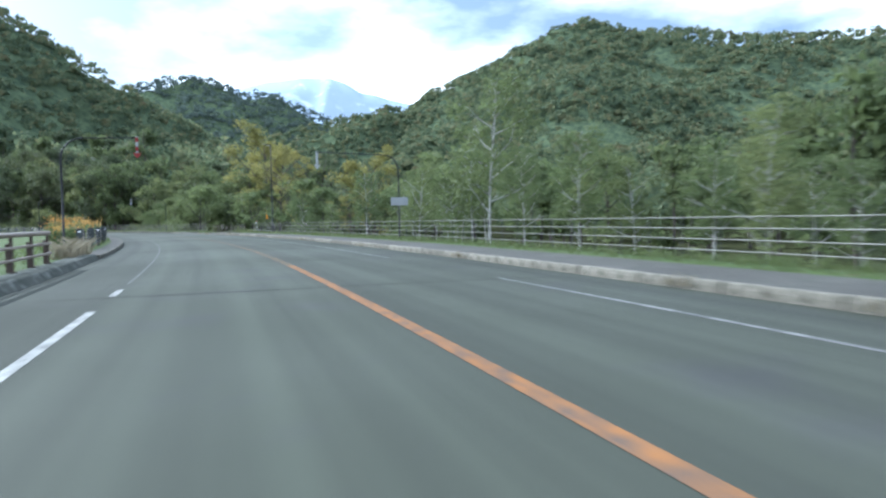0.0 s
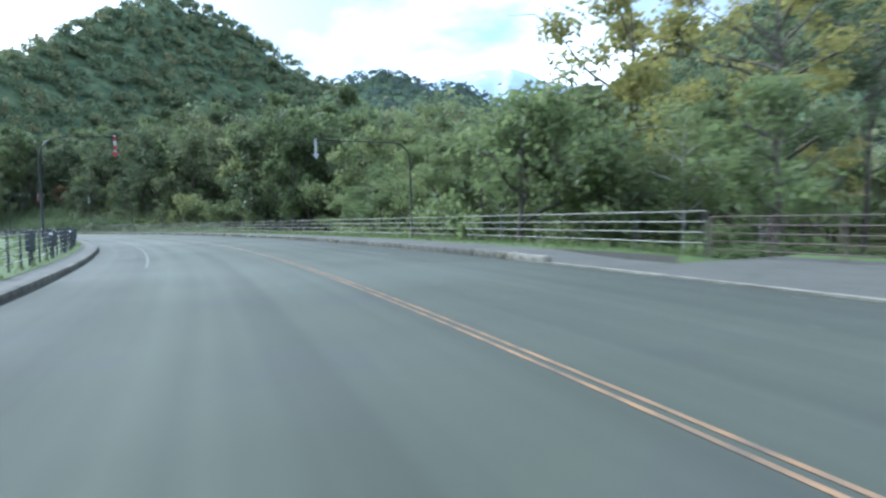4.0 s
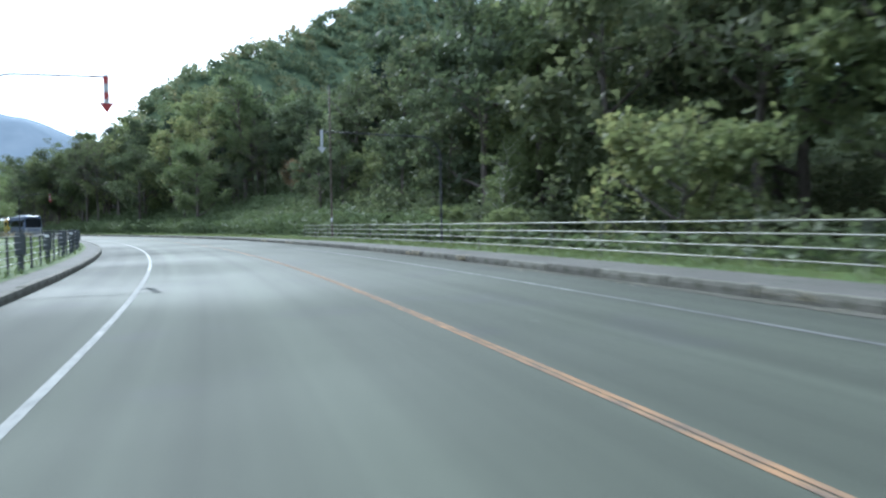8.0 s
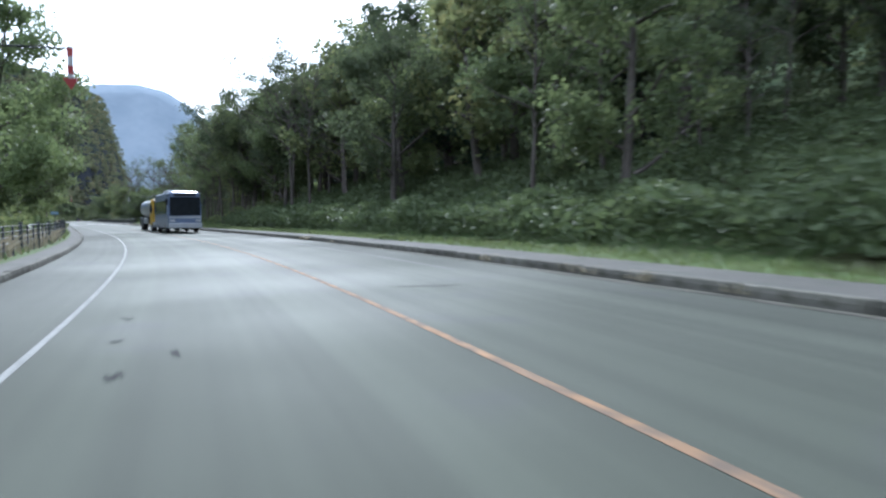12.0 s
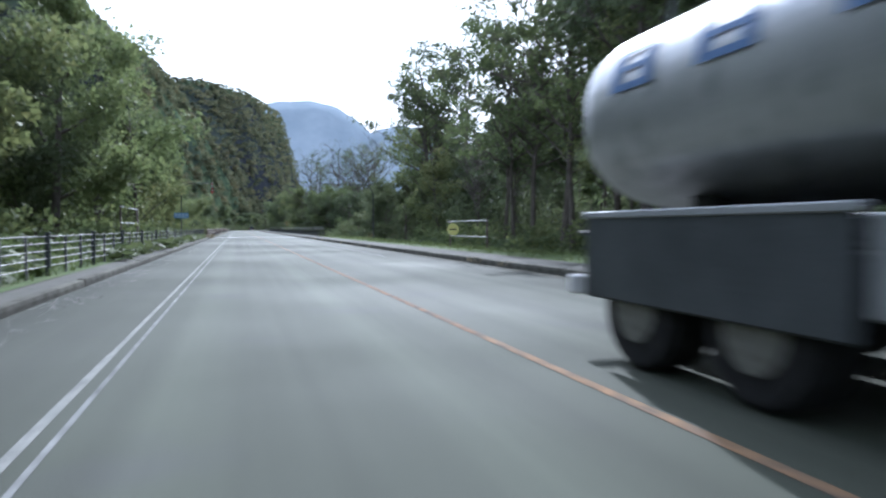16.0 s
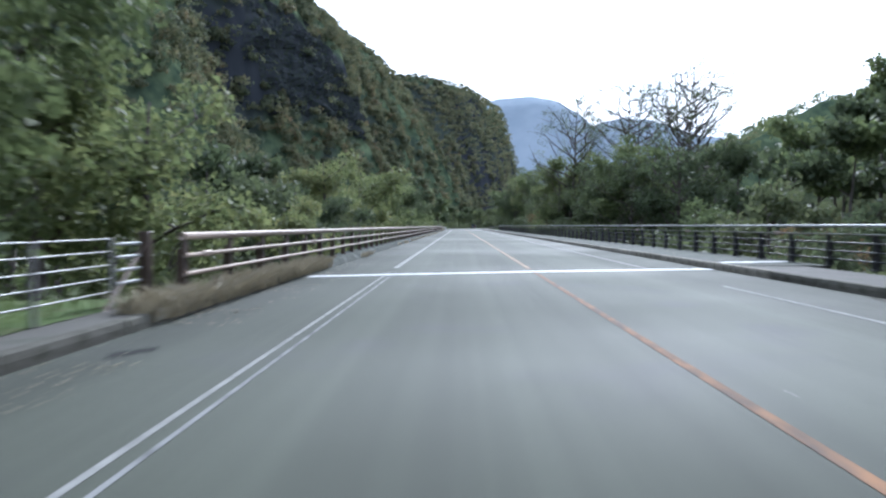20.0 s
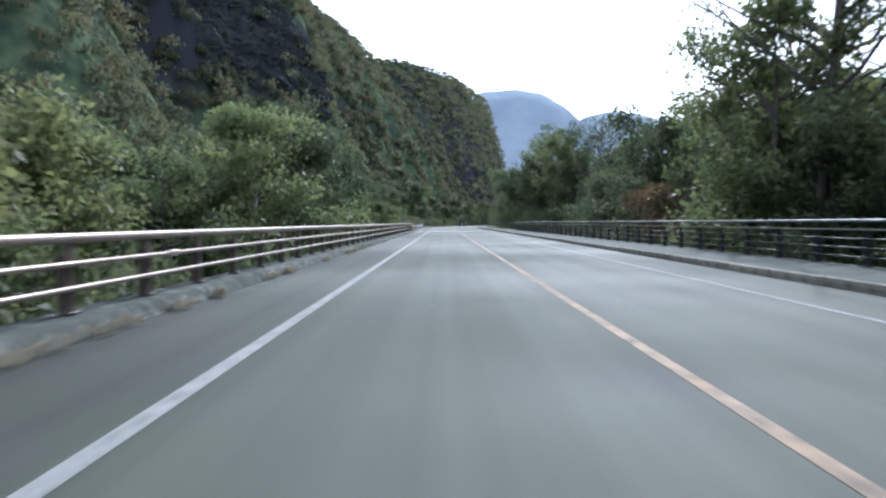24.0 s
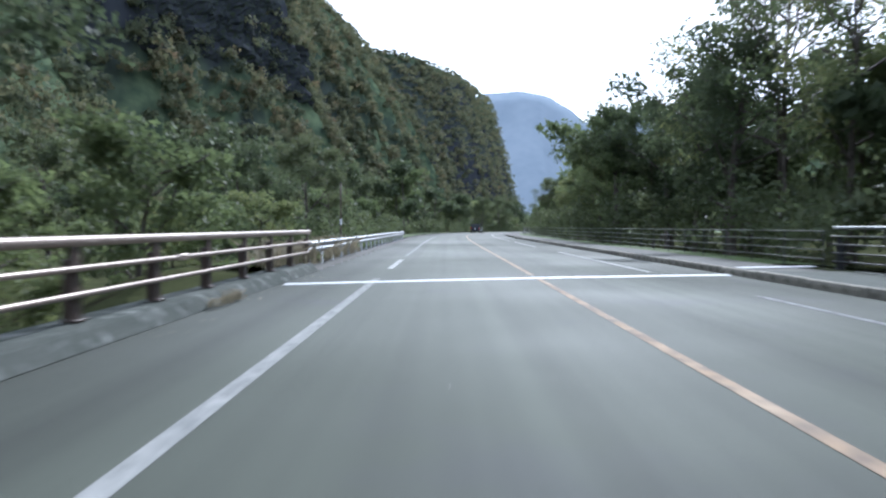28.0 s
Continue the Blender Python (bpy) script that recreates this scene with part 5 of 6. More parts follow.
for k in range(14):
    flower_bush(35 + 2.05 * k, -7.35 - 0.6 * (k % 3) * 0.5, 1.15 + 0.1 * ((k * 7) % 4), 300 + k)
for s, o, h in ((176, 10.6, 2.2), (183, 11, 2.5), (190, 10.4, 1.8), (82, 13, 2.6), (86, 14, 3), (91, 12, 2.2)):
    plant("shrub_a" if h > 2 else "shrub_b", s, o, h)

# kinds that stand nowhere
for key, rec in PROTO.items():
    if not rec[1] and not key.startswith("back"):
        for o in list(rec[0].children):
            bpy.data.objects.remove(o)
        bpy.data.objects.remove(rec[0])

# ---------------------------------------------------------------- fences and barriers
def tube_mesh(name, P, r, mat, sides=8):
    V, Q = tube_np(P, [r] * len(P) if np.isscalar(r) else r, sides)
    return mesh_np(name, V, Q, mat, True)


ME_POST = tube_mesh("post", [(0, 0, -0.1), (0, 0, 1.0)], 0.016, M_DARK)
ME_POST_HI = tube_mesh("post", [(0, 0, -0.1), (0, 0, 1.02)], 0.022, M_ZINC)


def pipe_fence(s0, s1, off, label, gap=1.2, ends=False):
    f = thing("pipe_fence", label, "fence", group="pipe fences")
    n = int((s1 - s0) / gap)
    for i in range(n + 1):
        s = s0 + gap * i
        o = off(s) if callable(off) else off
        under("post", ME_POST_HI if ends and i in (0, n) else ME_POST, f, along(s, o, float(lie(s, o)) + 0.05))
    for z in (0.30, 0.54, 0.78, 1.02):
        rail("pipe", s0, s0 + gap * n, off, z + 0.07, 0.0185, M_FENCE, f, sag=0.006)
    return f


pipe_fence(-24.1, 71.9, 8.35, "galvanised four-pipe fence on thin dark posts beside the pavement")
pipe_fence(88.6, 196.8, lambda s: 8.2 - 0.8 * sstep(95, 125, s), "four-pipe pedestrian fence along the wooded slope", 2.4)
pipe_fence(518, 640, 7.6, "four-pipe fence beyond the bridge", 2.0)

# brown fence round the culvert
f = thing("brown_fence", "low dark brown steel fence by a culvert", "fence")
for i in range(8):
    under("post", tube_mesh("post", [(0, 0, -0.1), (0, 0, 0.94)], 0.03, M_BROWN), f, along(77.5 + 1.7 * i, 9.1, float(lie(77.5 + 1.7 * i, 9.1))))
for z in (0.15, 0.34, 0.53, 0.72, 0.92):
    V, Q = tube_np([tuple(at(s, 9.1, float(lie(s, 9.1)) + z)) for s in np.linspace(77.5, 89.4, 9)], [0.017] * 9, 6)
    under("bar", mesh_np("bar", V, Q, M_BROWN, True), f)
culvert = thing("culvert_head", "low dark concrete culvert head in the grass", "culvert", along(75.9, 9.9, 0.0))
part("wall", boxed((-0.15, -1.6, -0.3), (0.15, 1.6, 0.42), 0.03), M_DARK, culvert)
part("wing", boxed((0.0, 1.35, -0.3), (1.2, 1.6, 0.36), 0.03), M_DARK, culvert)
part("wing", boxed((0.0, -1.6, -0.3), (1.2, -1.35, 0.36), 0.03), M_DARK, culvert)


# cable barrier on the inner side: heavy brown posts, light posts between, five cables
def heavy_post():
    bm = boxed((-0.06, -0.05, -0.1), (0.06, 0.05, 0.5), 0.01)
    box(bm, (-0.115, -0.075, 0.42), (0.115, 0.075, 0.93), 0.02)
    box(bm, (-0.10, -0.06, 0.93), (0.10, 0.06, 0.96), 0.012)
    me = bpy.data.meshes.new("post")
    bm.to_mesh(me)
    bm.free()
    me.materials.append(M_SLATE)
    return me


ME_HEAVY = heavy_post()
ME_SLIM = bpy.data.meshes.new("post")
_b = boxed((-0.05, -0.045, -0.1), (0.05, 0.045, 0.93), 0.01)
box(_b, (-0.06, -0.055, 0.93), (0.06, 0.055, 0.97), 0.012)
_b.to_mesh(ME_SLIM)
_b.free()
ME_SLIM.materials.append(M_SLATE)
ME_LIGHT = tube_mesh("light_post", [(0, 0, -0.1), (0, 0, 0.88)], 0.028, M_DARK)
ME_CLAMP = bpy.data.meshes.new("reflector")
_b = boxed((-0.055, -0.09, 0.80), (0.055, -0.077, 0.86), 0.004)
_b.to_mesh(ME_CLAMP)
_b.free()
ME_CLAMP.materials.append(M_SHEET)


def cable_barrier(s0, s1, off, label, post=None):
    b = thing("cable_barrier", label, "barrier", group="cable barriers")
    n = int((s1 - s0) / 1.5)
    for i in range(n + 1):
        s = s0 + i * 1.5
        o = off(s) if callable(off) else off
        m = along(s, o, 0.1)
        if i % 3 == 0:
            p = under("post", post or ME_HEAVY, b, m)
            if i % 6 == 0 and not post:
                under("reflector", ME_CLAMP, p)
        else:
            under("light_post", ME_LIGHT, b, m)
    for z in (0.30, 0.46, 0.62, 0.78, 0.93):
        rail("cable", s0, s0 + 1.5 * n, off, z + 0.05, 0.0095, M_CABLE, b, 6, 0.008)
    return b


cable_barrier(30, 205, -6.35, "five-cable road barrier on heavy dark posts in grass")
cable_barrier(206, 371.1, lambda s: -6.35 + 0.35 * sstep(300, 340, s), "five-cable road barrier overgrown with leaves", ME_SLIM)
# its end anchor: a slanting stay and a thick post
anchor = thing("barrier_anchor", "brown end post of a cable barrier with a slanting stay", "barrier post", along(371.9, -6.0, 0.08))
part("post", boxed((-0.07, -0.07, -0.1), (0.07, 0.07, 0.98), 0.012), M_BROWN, anchor)
under("stay", tube_mesh("stay", [(0, -1.1, 0), (0, 0.0, 0.85)], 0.025, M_BROWN), anchor)
for z in (0.35, 0.51, 0.67, 0.83):
    part("turnbuckle", boxed((-0.02, -0.75, z - 0.02), (0.02, -0.15, z + 0.02), 0.008), M_ZINC, anchor, "bright steel turnbuckle")


# bridge parapet: concrete base, brown posts, one thick and two thin pipes
def bridge_post():
    bm = bmesh.new()
    box(bm, (-0.02, -0.09, 0.0), (0.02, 0.09, 0.80), 0.006)
    box(bm, (-0.07, -0.10, 0.0), (0.07, 0.10, 0.03), 0.006)
    box(bm, (0.0, -0.075, 0.0), (0.10, 0.075, 0.62), 0.01)
    me = bpy.data.meshes.new("post")
    bm.to_mesh(me)
    bm.free()
    me.materials.append(M_BROWN)
    return me


ME_BPOST = bridge_post()
ME_BPOST_DARK = ME_BPOST.copy()
ME_BPOST_DARK.materials[0] = M_DARK


def parapet(s0, s1, off, base, label, side, rails, gap=1.9, dark_posts=False):
    p = thing("bridge_parapet", label, "parapet", group="bridge parapets")
    n = int((s1 - s0) / gap)
    for i in range(n + 1):
        under("post", ME_BPOST_DARK if dark_posts else ME_BPOST, p, along(s0 + gap * i + 0.1, off, base, 0 if side > 0 else 180))
    for z, r, mat, o in rails:
        rail("pipe", s0, s0 + gap * n + 0.3, off + o * -side, base + z, r, mat, p, 10, 0.0, 2.0)
    for i in range(0, n, 4):
        part("pipe_sleeve", boxed((-0.045, -0.16, -0.045), (0.045, 0.16, 0.045), 0.015), M_PIPE_BROWN, p, m=along(s0 + gap * i + 0.8, off + rails[1][3] * -side, base + rails[1][0]))
    return p


RAILS_L = [(0.80, 0.058, M_PIPE_BROWN, 0.0), (0.53, 0.032, M_PIPE_BROWN, 0.05), (0.27, 0.032, M_PIPE_BROWN, 0.05)]
RAILS_R = [(1.0, 0.035, M_ZINC, 0.0), (0.80, 0.02, M_FENCE, 0.05), (0.60, 0.02, M_DARK, 0.05), (0.40, 0.02, M_DARK, 0.05), (0.2, 0.02, M_DARK, 0.05)]
parapet(372.4, BRIDGE_B + 2.9, -5.72, 0.19, "brown pipe parapet on a stained concrete base", -1, RAILS_L)
parapet(374.2, BRIDGE_B + 1.0, 7.3, 0.17, "dark bridge railing beside the walkway", 1, RAILS_R, dark_posts=True)
parapet(-12, 22, -5.95, 0.18, "brown post-and-rail parapet of a short bridge", -1, RAILS_L)
# concrete bases, cast in lengths
CB = [(-6.05, -0.9), (-6.05, 0.15), (-6.0, 0.18), (-5.48, 0.18), (-5.44, 0.15), (KERB_L - 0.02, 0.0)]


def base_run(s0, s1, label, n):
    b = thing("parapet_base", label, "concrete base", kind="structure")
    for i in range(n):
        a, c = s0 + (s1 - s0) * i / n + 0.012, s0 + (s1 - s0) * (i + 1) / n - 0.012
        V, Q = strip_np(a, c, CB, 2.0)
        m = len(CB)
        e = len(V) - m
        Q = np.vstack([Q, [[0, 1, 4, 5], [1, 2, 3, 4], [e, e + 1, e + 4, e + 5], [e + 1, e + 2, e + 3, e + 4]]])
        under("block", mesh_np("block", V, Q, M_BASE), b)


base_run(376.5, 515.2, "stained concrete kerb wall of the bridge", 24)
base_run(515.25, 518.2, "stained concrete end block of the bridge", 1)
base_run(-14, 26, "stained concrete kerb wall of a short bridge", 8)


# guard rail beyond the bridge: a rolled steel beam on posts
g = thing("guard_rail", "pale steel guard rail on short posts beyond the bridge", "guard rail")
BEAM = [(0.0, 0.38), (0.05, 0.42), (0.05, 0.47), (0.0, 0.51), (0.0, 0.55), (0.05, 0.59), (0.05, 0.64), (0.0, 0.68)]
for a, b in ((519, 533), (533.02, 547), (547.02, 560)):
    strip("beam", a, b, [(-5.75 - 0.014 * (a - 519) * 0 + o, z + 0.05) for o, z in BEAM], M_ZINC, 1.5, parent=g)
ME_GPOST = tube_mesh("post", [(0, 0, -0.2), (0, 0, 0.75)], 0.057, M_ZINC, 8)
for i in range(21):
    under("post", ME_GPOST, g, along(519.5 + 2 * i, -5.84, 0.0))


# ---------------------------------------------------------------- poles and signs
def arrow_marker(s, off, reach, side, label, sign=None, arm_z=4.95):
    """A snow pole with an arm over the road's edge and a down-pointing arrow at its end. side: +1 stands right of the road."""
    p = thing("snow_pole", label, "snow pole", along(s, off, float(lie(s, off)) - 0.05), "snow poles")
    d = -side
    c = [(0, 0, -0.2), (0, 0, arm_z - 0.9)] + [(d * 0.9 * (1 - math.cos(a)), 0, arm_z - 0.9 + 0.9 * math.sin(a)) for a in np.linspace(0.2, 1.57, 7)] + [(d * reach, 0, arm_z + 0.06)]
    V, Q = tube_np(c, np.interp(np.arange(len(c)), [0, 2, len(c) - 1], [0.052, 0.045, 0.024]), 8)
    under("pole", mesh_np("pole", V, Q, M_DARK, True), p)
    part("foot_plate", boxed((-0.18, -0.18, 0.03), (0.18, 0.18, 0.07), 0.01), M_DARK, p)
    m = pose(d * reach, 0, arm_z)
    red = side < 0
    arrow = part("arrow", boxed((-0.055, -0.02, -0.62), (0.055, 0.02, 0.12), 0.004), M_ARROW_WHITE if red else M_GREY_SHEET, p, "red and white striped down arrow" if red else "pale back of a down arrow", m)
    for z in ((-0.42, -0.02) if red else ()):
        part("band", boxed((-0.06, -0.026, z - 0.09), (0.06, 0.026, z + 0.09)), M_ARROW_RED, arrow)
    bm = bmesh.new()
    vs = [bm.verts.new(v) for v in ((-0.17, -0.02, -0.6), (0.17, -0.02, -0.6), (0, -0.02, -0.86), (-0.17, 0.02, -0.6), (0.17, 0.02, -0.6), (0, 0.02, -0.86))]
    for q in ((0, 1, 2), (3, 5, 4)):
        bm.faces.new([vs[k] for k in q])
    for q in ((0, 3, 4, 1), (1, 4, 5, 2), (2, 5, 3, 0)):
        bm.faces.new([vs[k] for k in q])
    part("arrow_head", bm, M_ARROW_RED if red else M_GREY_SHEET, arrow)
    if sign:
        w, h, z, face = sign
        board = part("sign_board", boxed((-w / 2, -0.10, z - h / 2), (w / 2, -0.075, z + h / 2), 0.008), face, p, "rectangular sign board")
        if face is M_BLUE:
            for k in range(4):
                x = -w * 0.36 + k * w * 0.24
                part("text_bar", boxed((x - w * 0.09, -0.106, z - h * 0.02), (x + w * 0.09, -0.101, z + h * 0.32)), M_SIGN_TEXT, board)
            part("text_bar", boxed((-w * 0.36, -0.106, z - h * 0.34), (w * 0.36, -0.101, z - h * 0.2)), M_SIGN_TEXT, board)
        else:
            part("back_rib", boxed((-w * 0.45, -0.075, z - 0.03), (w * 0.45, -0.05, z + 0.03)), M_ZINC, board)
    return p


LAB = "dark snow pole with an arm and a striped down arrow"
arrow_marker(37.2, 9.3, 4.7, 1, "dark snow pole with pale arrow and grey sign back", (1.05, 0.46, 2.3, M_GREY_SHEET))
arrow_marker(33.4, -7.3, 3.0, -1, LAB)
arrow_marker(170, -7.3, 2.9, -1, LAB)
arrow_marker(178.5, 8.6, 5.4, 1, LAB)
arrow_marker(109, 9.2, 4.9, 1, LAB)
arrow_marker(110, -7.3, 2.9, -1, LAB)
arrow_marker(240.3, -7.4, 3.0, -1, LAB)
arrow_marker(354.8, -7.0, 2.5, -1, "dark snow pole with a down arrow and a blue name board", (1.15, 0.46, 2.2, M_BLUE))
arrow_marker(352.4, 9.0, 4.8, 1, LAB)


def street_lamp(s, off, h, label):
    p = thing("street_lamp", label, "street lamp", along(s, off, float(lie(s, off)) - 0.05), "street lamps")
    V, Q = tube_np([(0, 0, -0.2), (0, 0, h * 0.5), (0, 0, h)], [0.065, 0.055, 0.04], 8)
    under("pole", mesh_np("pole", V, Q, M_DARK, True), p)
    bm = boxed((-0.55, -0.13, h - 0.02), (0.06, 0.13, h + 0.10), 0.03)
    head = part("lamp_head", bm, M_DARK, p)
    part("lens", boxed((-0.48, -0.10, h - 0.04), (-0.1, 0.10, h - 0.02)), M_SHEET, head)
    part("base_box", boxed((-0.12, -0.12, 0.5), (0.12, 0.12, 1.0), 0.02), M_DARK, p)
    return p


street_lamp(68.4, 9.3, 8.9, "tall dark street lamp with a flat head")


def utility_pole(s, off, h, label, r=0.065):
    p = thing("slim_pole", label, "pole", along(s, off, float(lie(s, off)) - 0.05), "slim poles")
    V, Q = tube_np([(0, 0, -0.2), (0, 0, h * 0.5), (0, 0, h)], [r, r * 0.85, r * 0.7], 10)
    under("pole", mesh_np("pole", V, Q, M_BROWN, True), p)
    under("cap", tube_mesh("cap", [(0, 0, h), (0, 0, h + 0.06)], r * 0.8, M_DARK), p)
    under("collar", tube_mesh("collar", [(0, 0, 1.2), (0, 0, 1.5)], r * 1.12, M_ZINC), p)


utility_pole(195.2, 8.9, 10.4, "weathered slim pole at the foot of the bank")
utility_pole(533, -7.0, 3.2, "short dark pole beside the guard rail", 0.05)

# small markers by the end of the first fence
mk = thing("marker_post", "red and white marker post by the fence end", "marker", along(71.9, 8.7, 0.05))
under("stake", tube_mesh("stake", [(0, 0, -0.1), (0, 0, 1.1)], 0.018, M_GREY_SHEET), mk)
part("red_band", boxed((-0.035, -0.025, 1.2), (0.035, 0.025, 1.34), 0.01), M_ARROW_RED, mk)
part("white_band", boxed((-0.035, -0.025, 1.06), (0.035, 0.025, 1.2), 0.01), M_SHEET, mk)
tg = thing("orange_tag", "orange plate on a thin stake", "marker", along(71.6, 9.7, 0.0))
under("stake", tube_mesh("stake", [(0, 0, -0.1), (0, 0, 1.7)], 0.02, M_DARK), tg)
part("plate", boxed((-0.07, -0.02, 1.55), (0.07, 0.02, 2.0), 0.01), M_ORANGE_TIN, tg)

# pipe gate with a round yellow plate
def pipe_gate(s, off, up, label, plate=True):
    gt = thing("pipe_gate", label, "gate", along(s, off, float(lie(s, off)) - 0.05), "pipe gates")
    for z, a, b in ((1.52, -3.1, 3.4), (0.72, -3.1, 3.0)):
        under("pipe", tube_mesh("pipe", [(0, a, z + up), (0, b, z + up)], 0.026, M_GREY_SHEET), gt)
    for y in (-3.0, 2.9):
        under("post", tube_mesh("post", [(0, y, -0.1), (0, y, 1.58 + up)], 0.05, M_BROWN), gt)
    if not plate:
        return
    bm = bmesh.new()
    bmesh.ops.create_cone(bm, cap_ends=True, segments=28, radius1=0.34, radius2=0.34, depth=0.02, matrix=pose(0.0, 2.4, 1.08 + up, 90, 0, 0))
    disc = part("disc", bm, M_YELLOW, gt, "round pale yellow plate")
    part("text_bar", boxed((-0.2, 2.384, 1.04 + up), (0.2, 2.389, 1.12 + up)), M_BROWN, disc)


pipe_gate(326.8, 9.0, 0.0, "white two-pipe gate with a round plate at the wood's edge")
pipe_gate(333.2, -8.0, 0.7, "raised white two-pipe gate behind the cable barrier", False)

# fallen leaves, gravel and grit swept to the kerbs
def litter(n, s0, s1, o0, o1, size, mat, label, seed, z=None):
    rng = np.random.default_rng(seed)
    S = s0 + (s1 - s0) * rng.random(n)
    S += 1.5 * np.sin(S * 1.7)
    O = o0 + (o1 - o0) * rng.random(n) ** 1.6
    V, Q = [], []
    for k, (s, o) in enumerate(zip(S, O)):
        r, th = size * rng.uniform(0.5, 1.4), rng.random() * 6.3
        p = at(s, o, (crown(o) if z is None else z) + 0.006)
        b = len(V)
        for a, q in ((0, 1), (1.5, 0.55), (3.14, 0.9), (4.7, 0.5)):
            V.append((p.x + r * q * math.cos(th + a), p.y + r * q * math.sin(th + a), p.z + rng.uniform(0, 0.3) * r))
        Q.append((b, b + 1, b + 2, b + 3))
    return tagged(new("litter", mesh_np("litter", np.array(V), Q, mat)), label, "litter", kind="stuff")


M_GRIT = surface("pale_grit", (0.22, 0.215, 0.20), (0.38, 0.37, 0.35), 8, 0.95, 60, 0.3)
litter(900, 300, 338, KERB_L + 0.05, KERB_L + 0.75, 0.028, M_GRIT, "pale grit and leaves along the kerb", 91)
litter(500, 366, 382, KERB_L + 0.05, KERB_L + 0.9, 0.026, M_DRY, "dry leaves gathered at the bridge end", 92)
litter(420, 382, 516, KERB_L + 0.03, KERB_L + 0.6, 0.028, M_DRY, "scattered leaves along the bridge kerb", 93)
litter(900, 60, 372, KERB_R - 0.05, KERB_R - 0.6, 0.028, M_DRY, "scattered leaves in the gutter", 94)
litter(260, 10, 520, 3.0, -3.2, 0.018, M_GRIT, "single leaves and chips on the road", 95)
litter(600, 382, 516, KERB_R + 0.2, KERB_R + 2.2, 0.026, M_DRY, "leaves on the bridge walkway", 96, 0.175)

# ---------------------------------------------------------------- vehicles
M_GLASS = surface("dark_car_glass", (0.01, 0.012, 0.015), (0.02, 0.022, 0.026), 2, 0.08, 30, 0.0)
M_TYRE = surface("tyre_rubber", (0.018, 0.018, 0.018), (0.03, 0.03, 0.03), 6, 0.9, 40, 0.3)
M_TANK = surface("brushed_tank", (0.40, 0.41, 0.42), (0.50, 0.51, 0.52), 1, 0.34, 30, 0.05, metal=0.6, dark=((0.30, 0.31, 0.32), 0.3))
M_CAB = surface("yellow_cab_paint", (0.55, 0.33, 0.03), (0.62, 0.39, 0.05), 1, 0.35, 30, 0.02)
M_CAR = surface("dark_car_paint", (0.03, 0.033, 0.04), (0.045, 0.048, 0.055), 1, 0.25, 30, 0.02, metal=0.3)
M_TAIL = surface("tail_lamp_red", (0.35, 0.01, 0.01), (0.42, 0.02, 0.02), 8, 0.2, 30, 0.0)
M_SKIRT = surface("grey_skirt", (0.050, 0.056, 0.058), (0.085, 0.092, 0.094), 1.5, 0.6, 30, 0.05)
M_BLUE_LET = surface("blue_tank_mark", (0.10, 0.17, 0.33), (0.13, 0.21, 0.38), 3, 0.4, 30, 0.0)


def wheel(parent, x, y, r, w):
    bm = bmesh.new()
    bmesh.ops.create_cone(bm, cap_ends=True, segments=24, radius1=r, radius2=r, depth=w)
    bmesh.ops.bevel(bm, geom=[e for e in bm.edges if abs(e.verts[0].co.z - e.verts[1].co.z) < 1e-4], offset=0.04, segments=2, affect="EDGES")
    wh = part("tyre", bm, M_TYRE, parent, m=pose(x, y, r, 0, 90, 0))
    for e in (-1, 1):
        bm = bmesh.new()
        bmesh.ops.create_cone(bm, cap_ends=True, segments=20, radius1=r * 0.55, radius2=r * 0.5, depth=0.03, matrix=pose(0, 0, e * (w / 2 + 0.006)))
        part("rim", bm, M_FENCE, wh)


def loft(rings):
    """A closed skin over rings of equally many points."""
    bm = bmesh.new()
    R = [[bm.verts.new(p) for p in r] for r in rings]
    for a, b in zip(R[:-1], R[1:]):
        for i in range(len(a)):
            j = (i + 1) % len(a)
            bm.faces.new((a[i], a[j], b[j], b[i]))
    bm.faces.new(R[0][::-1])
    bm.faces.new(R[-1])
    return bm


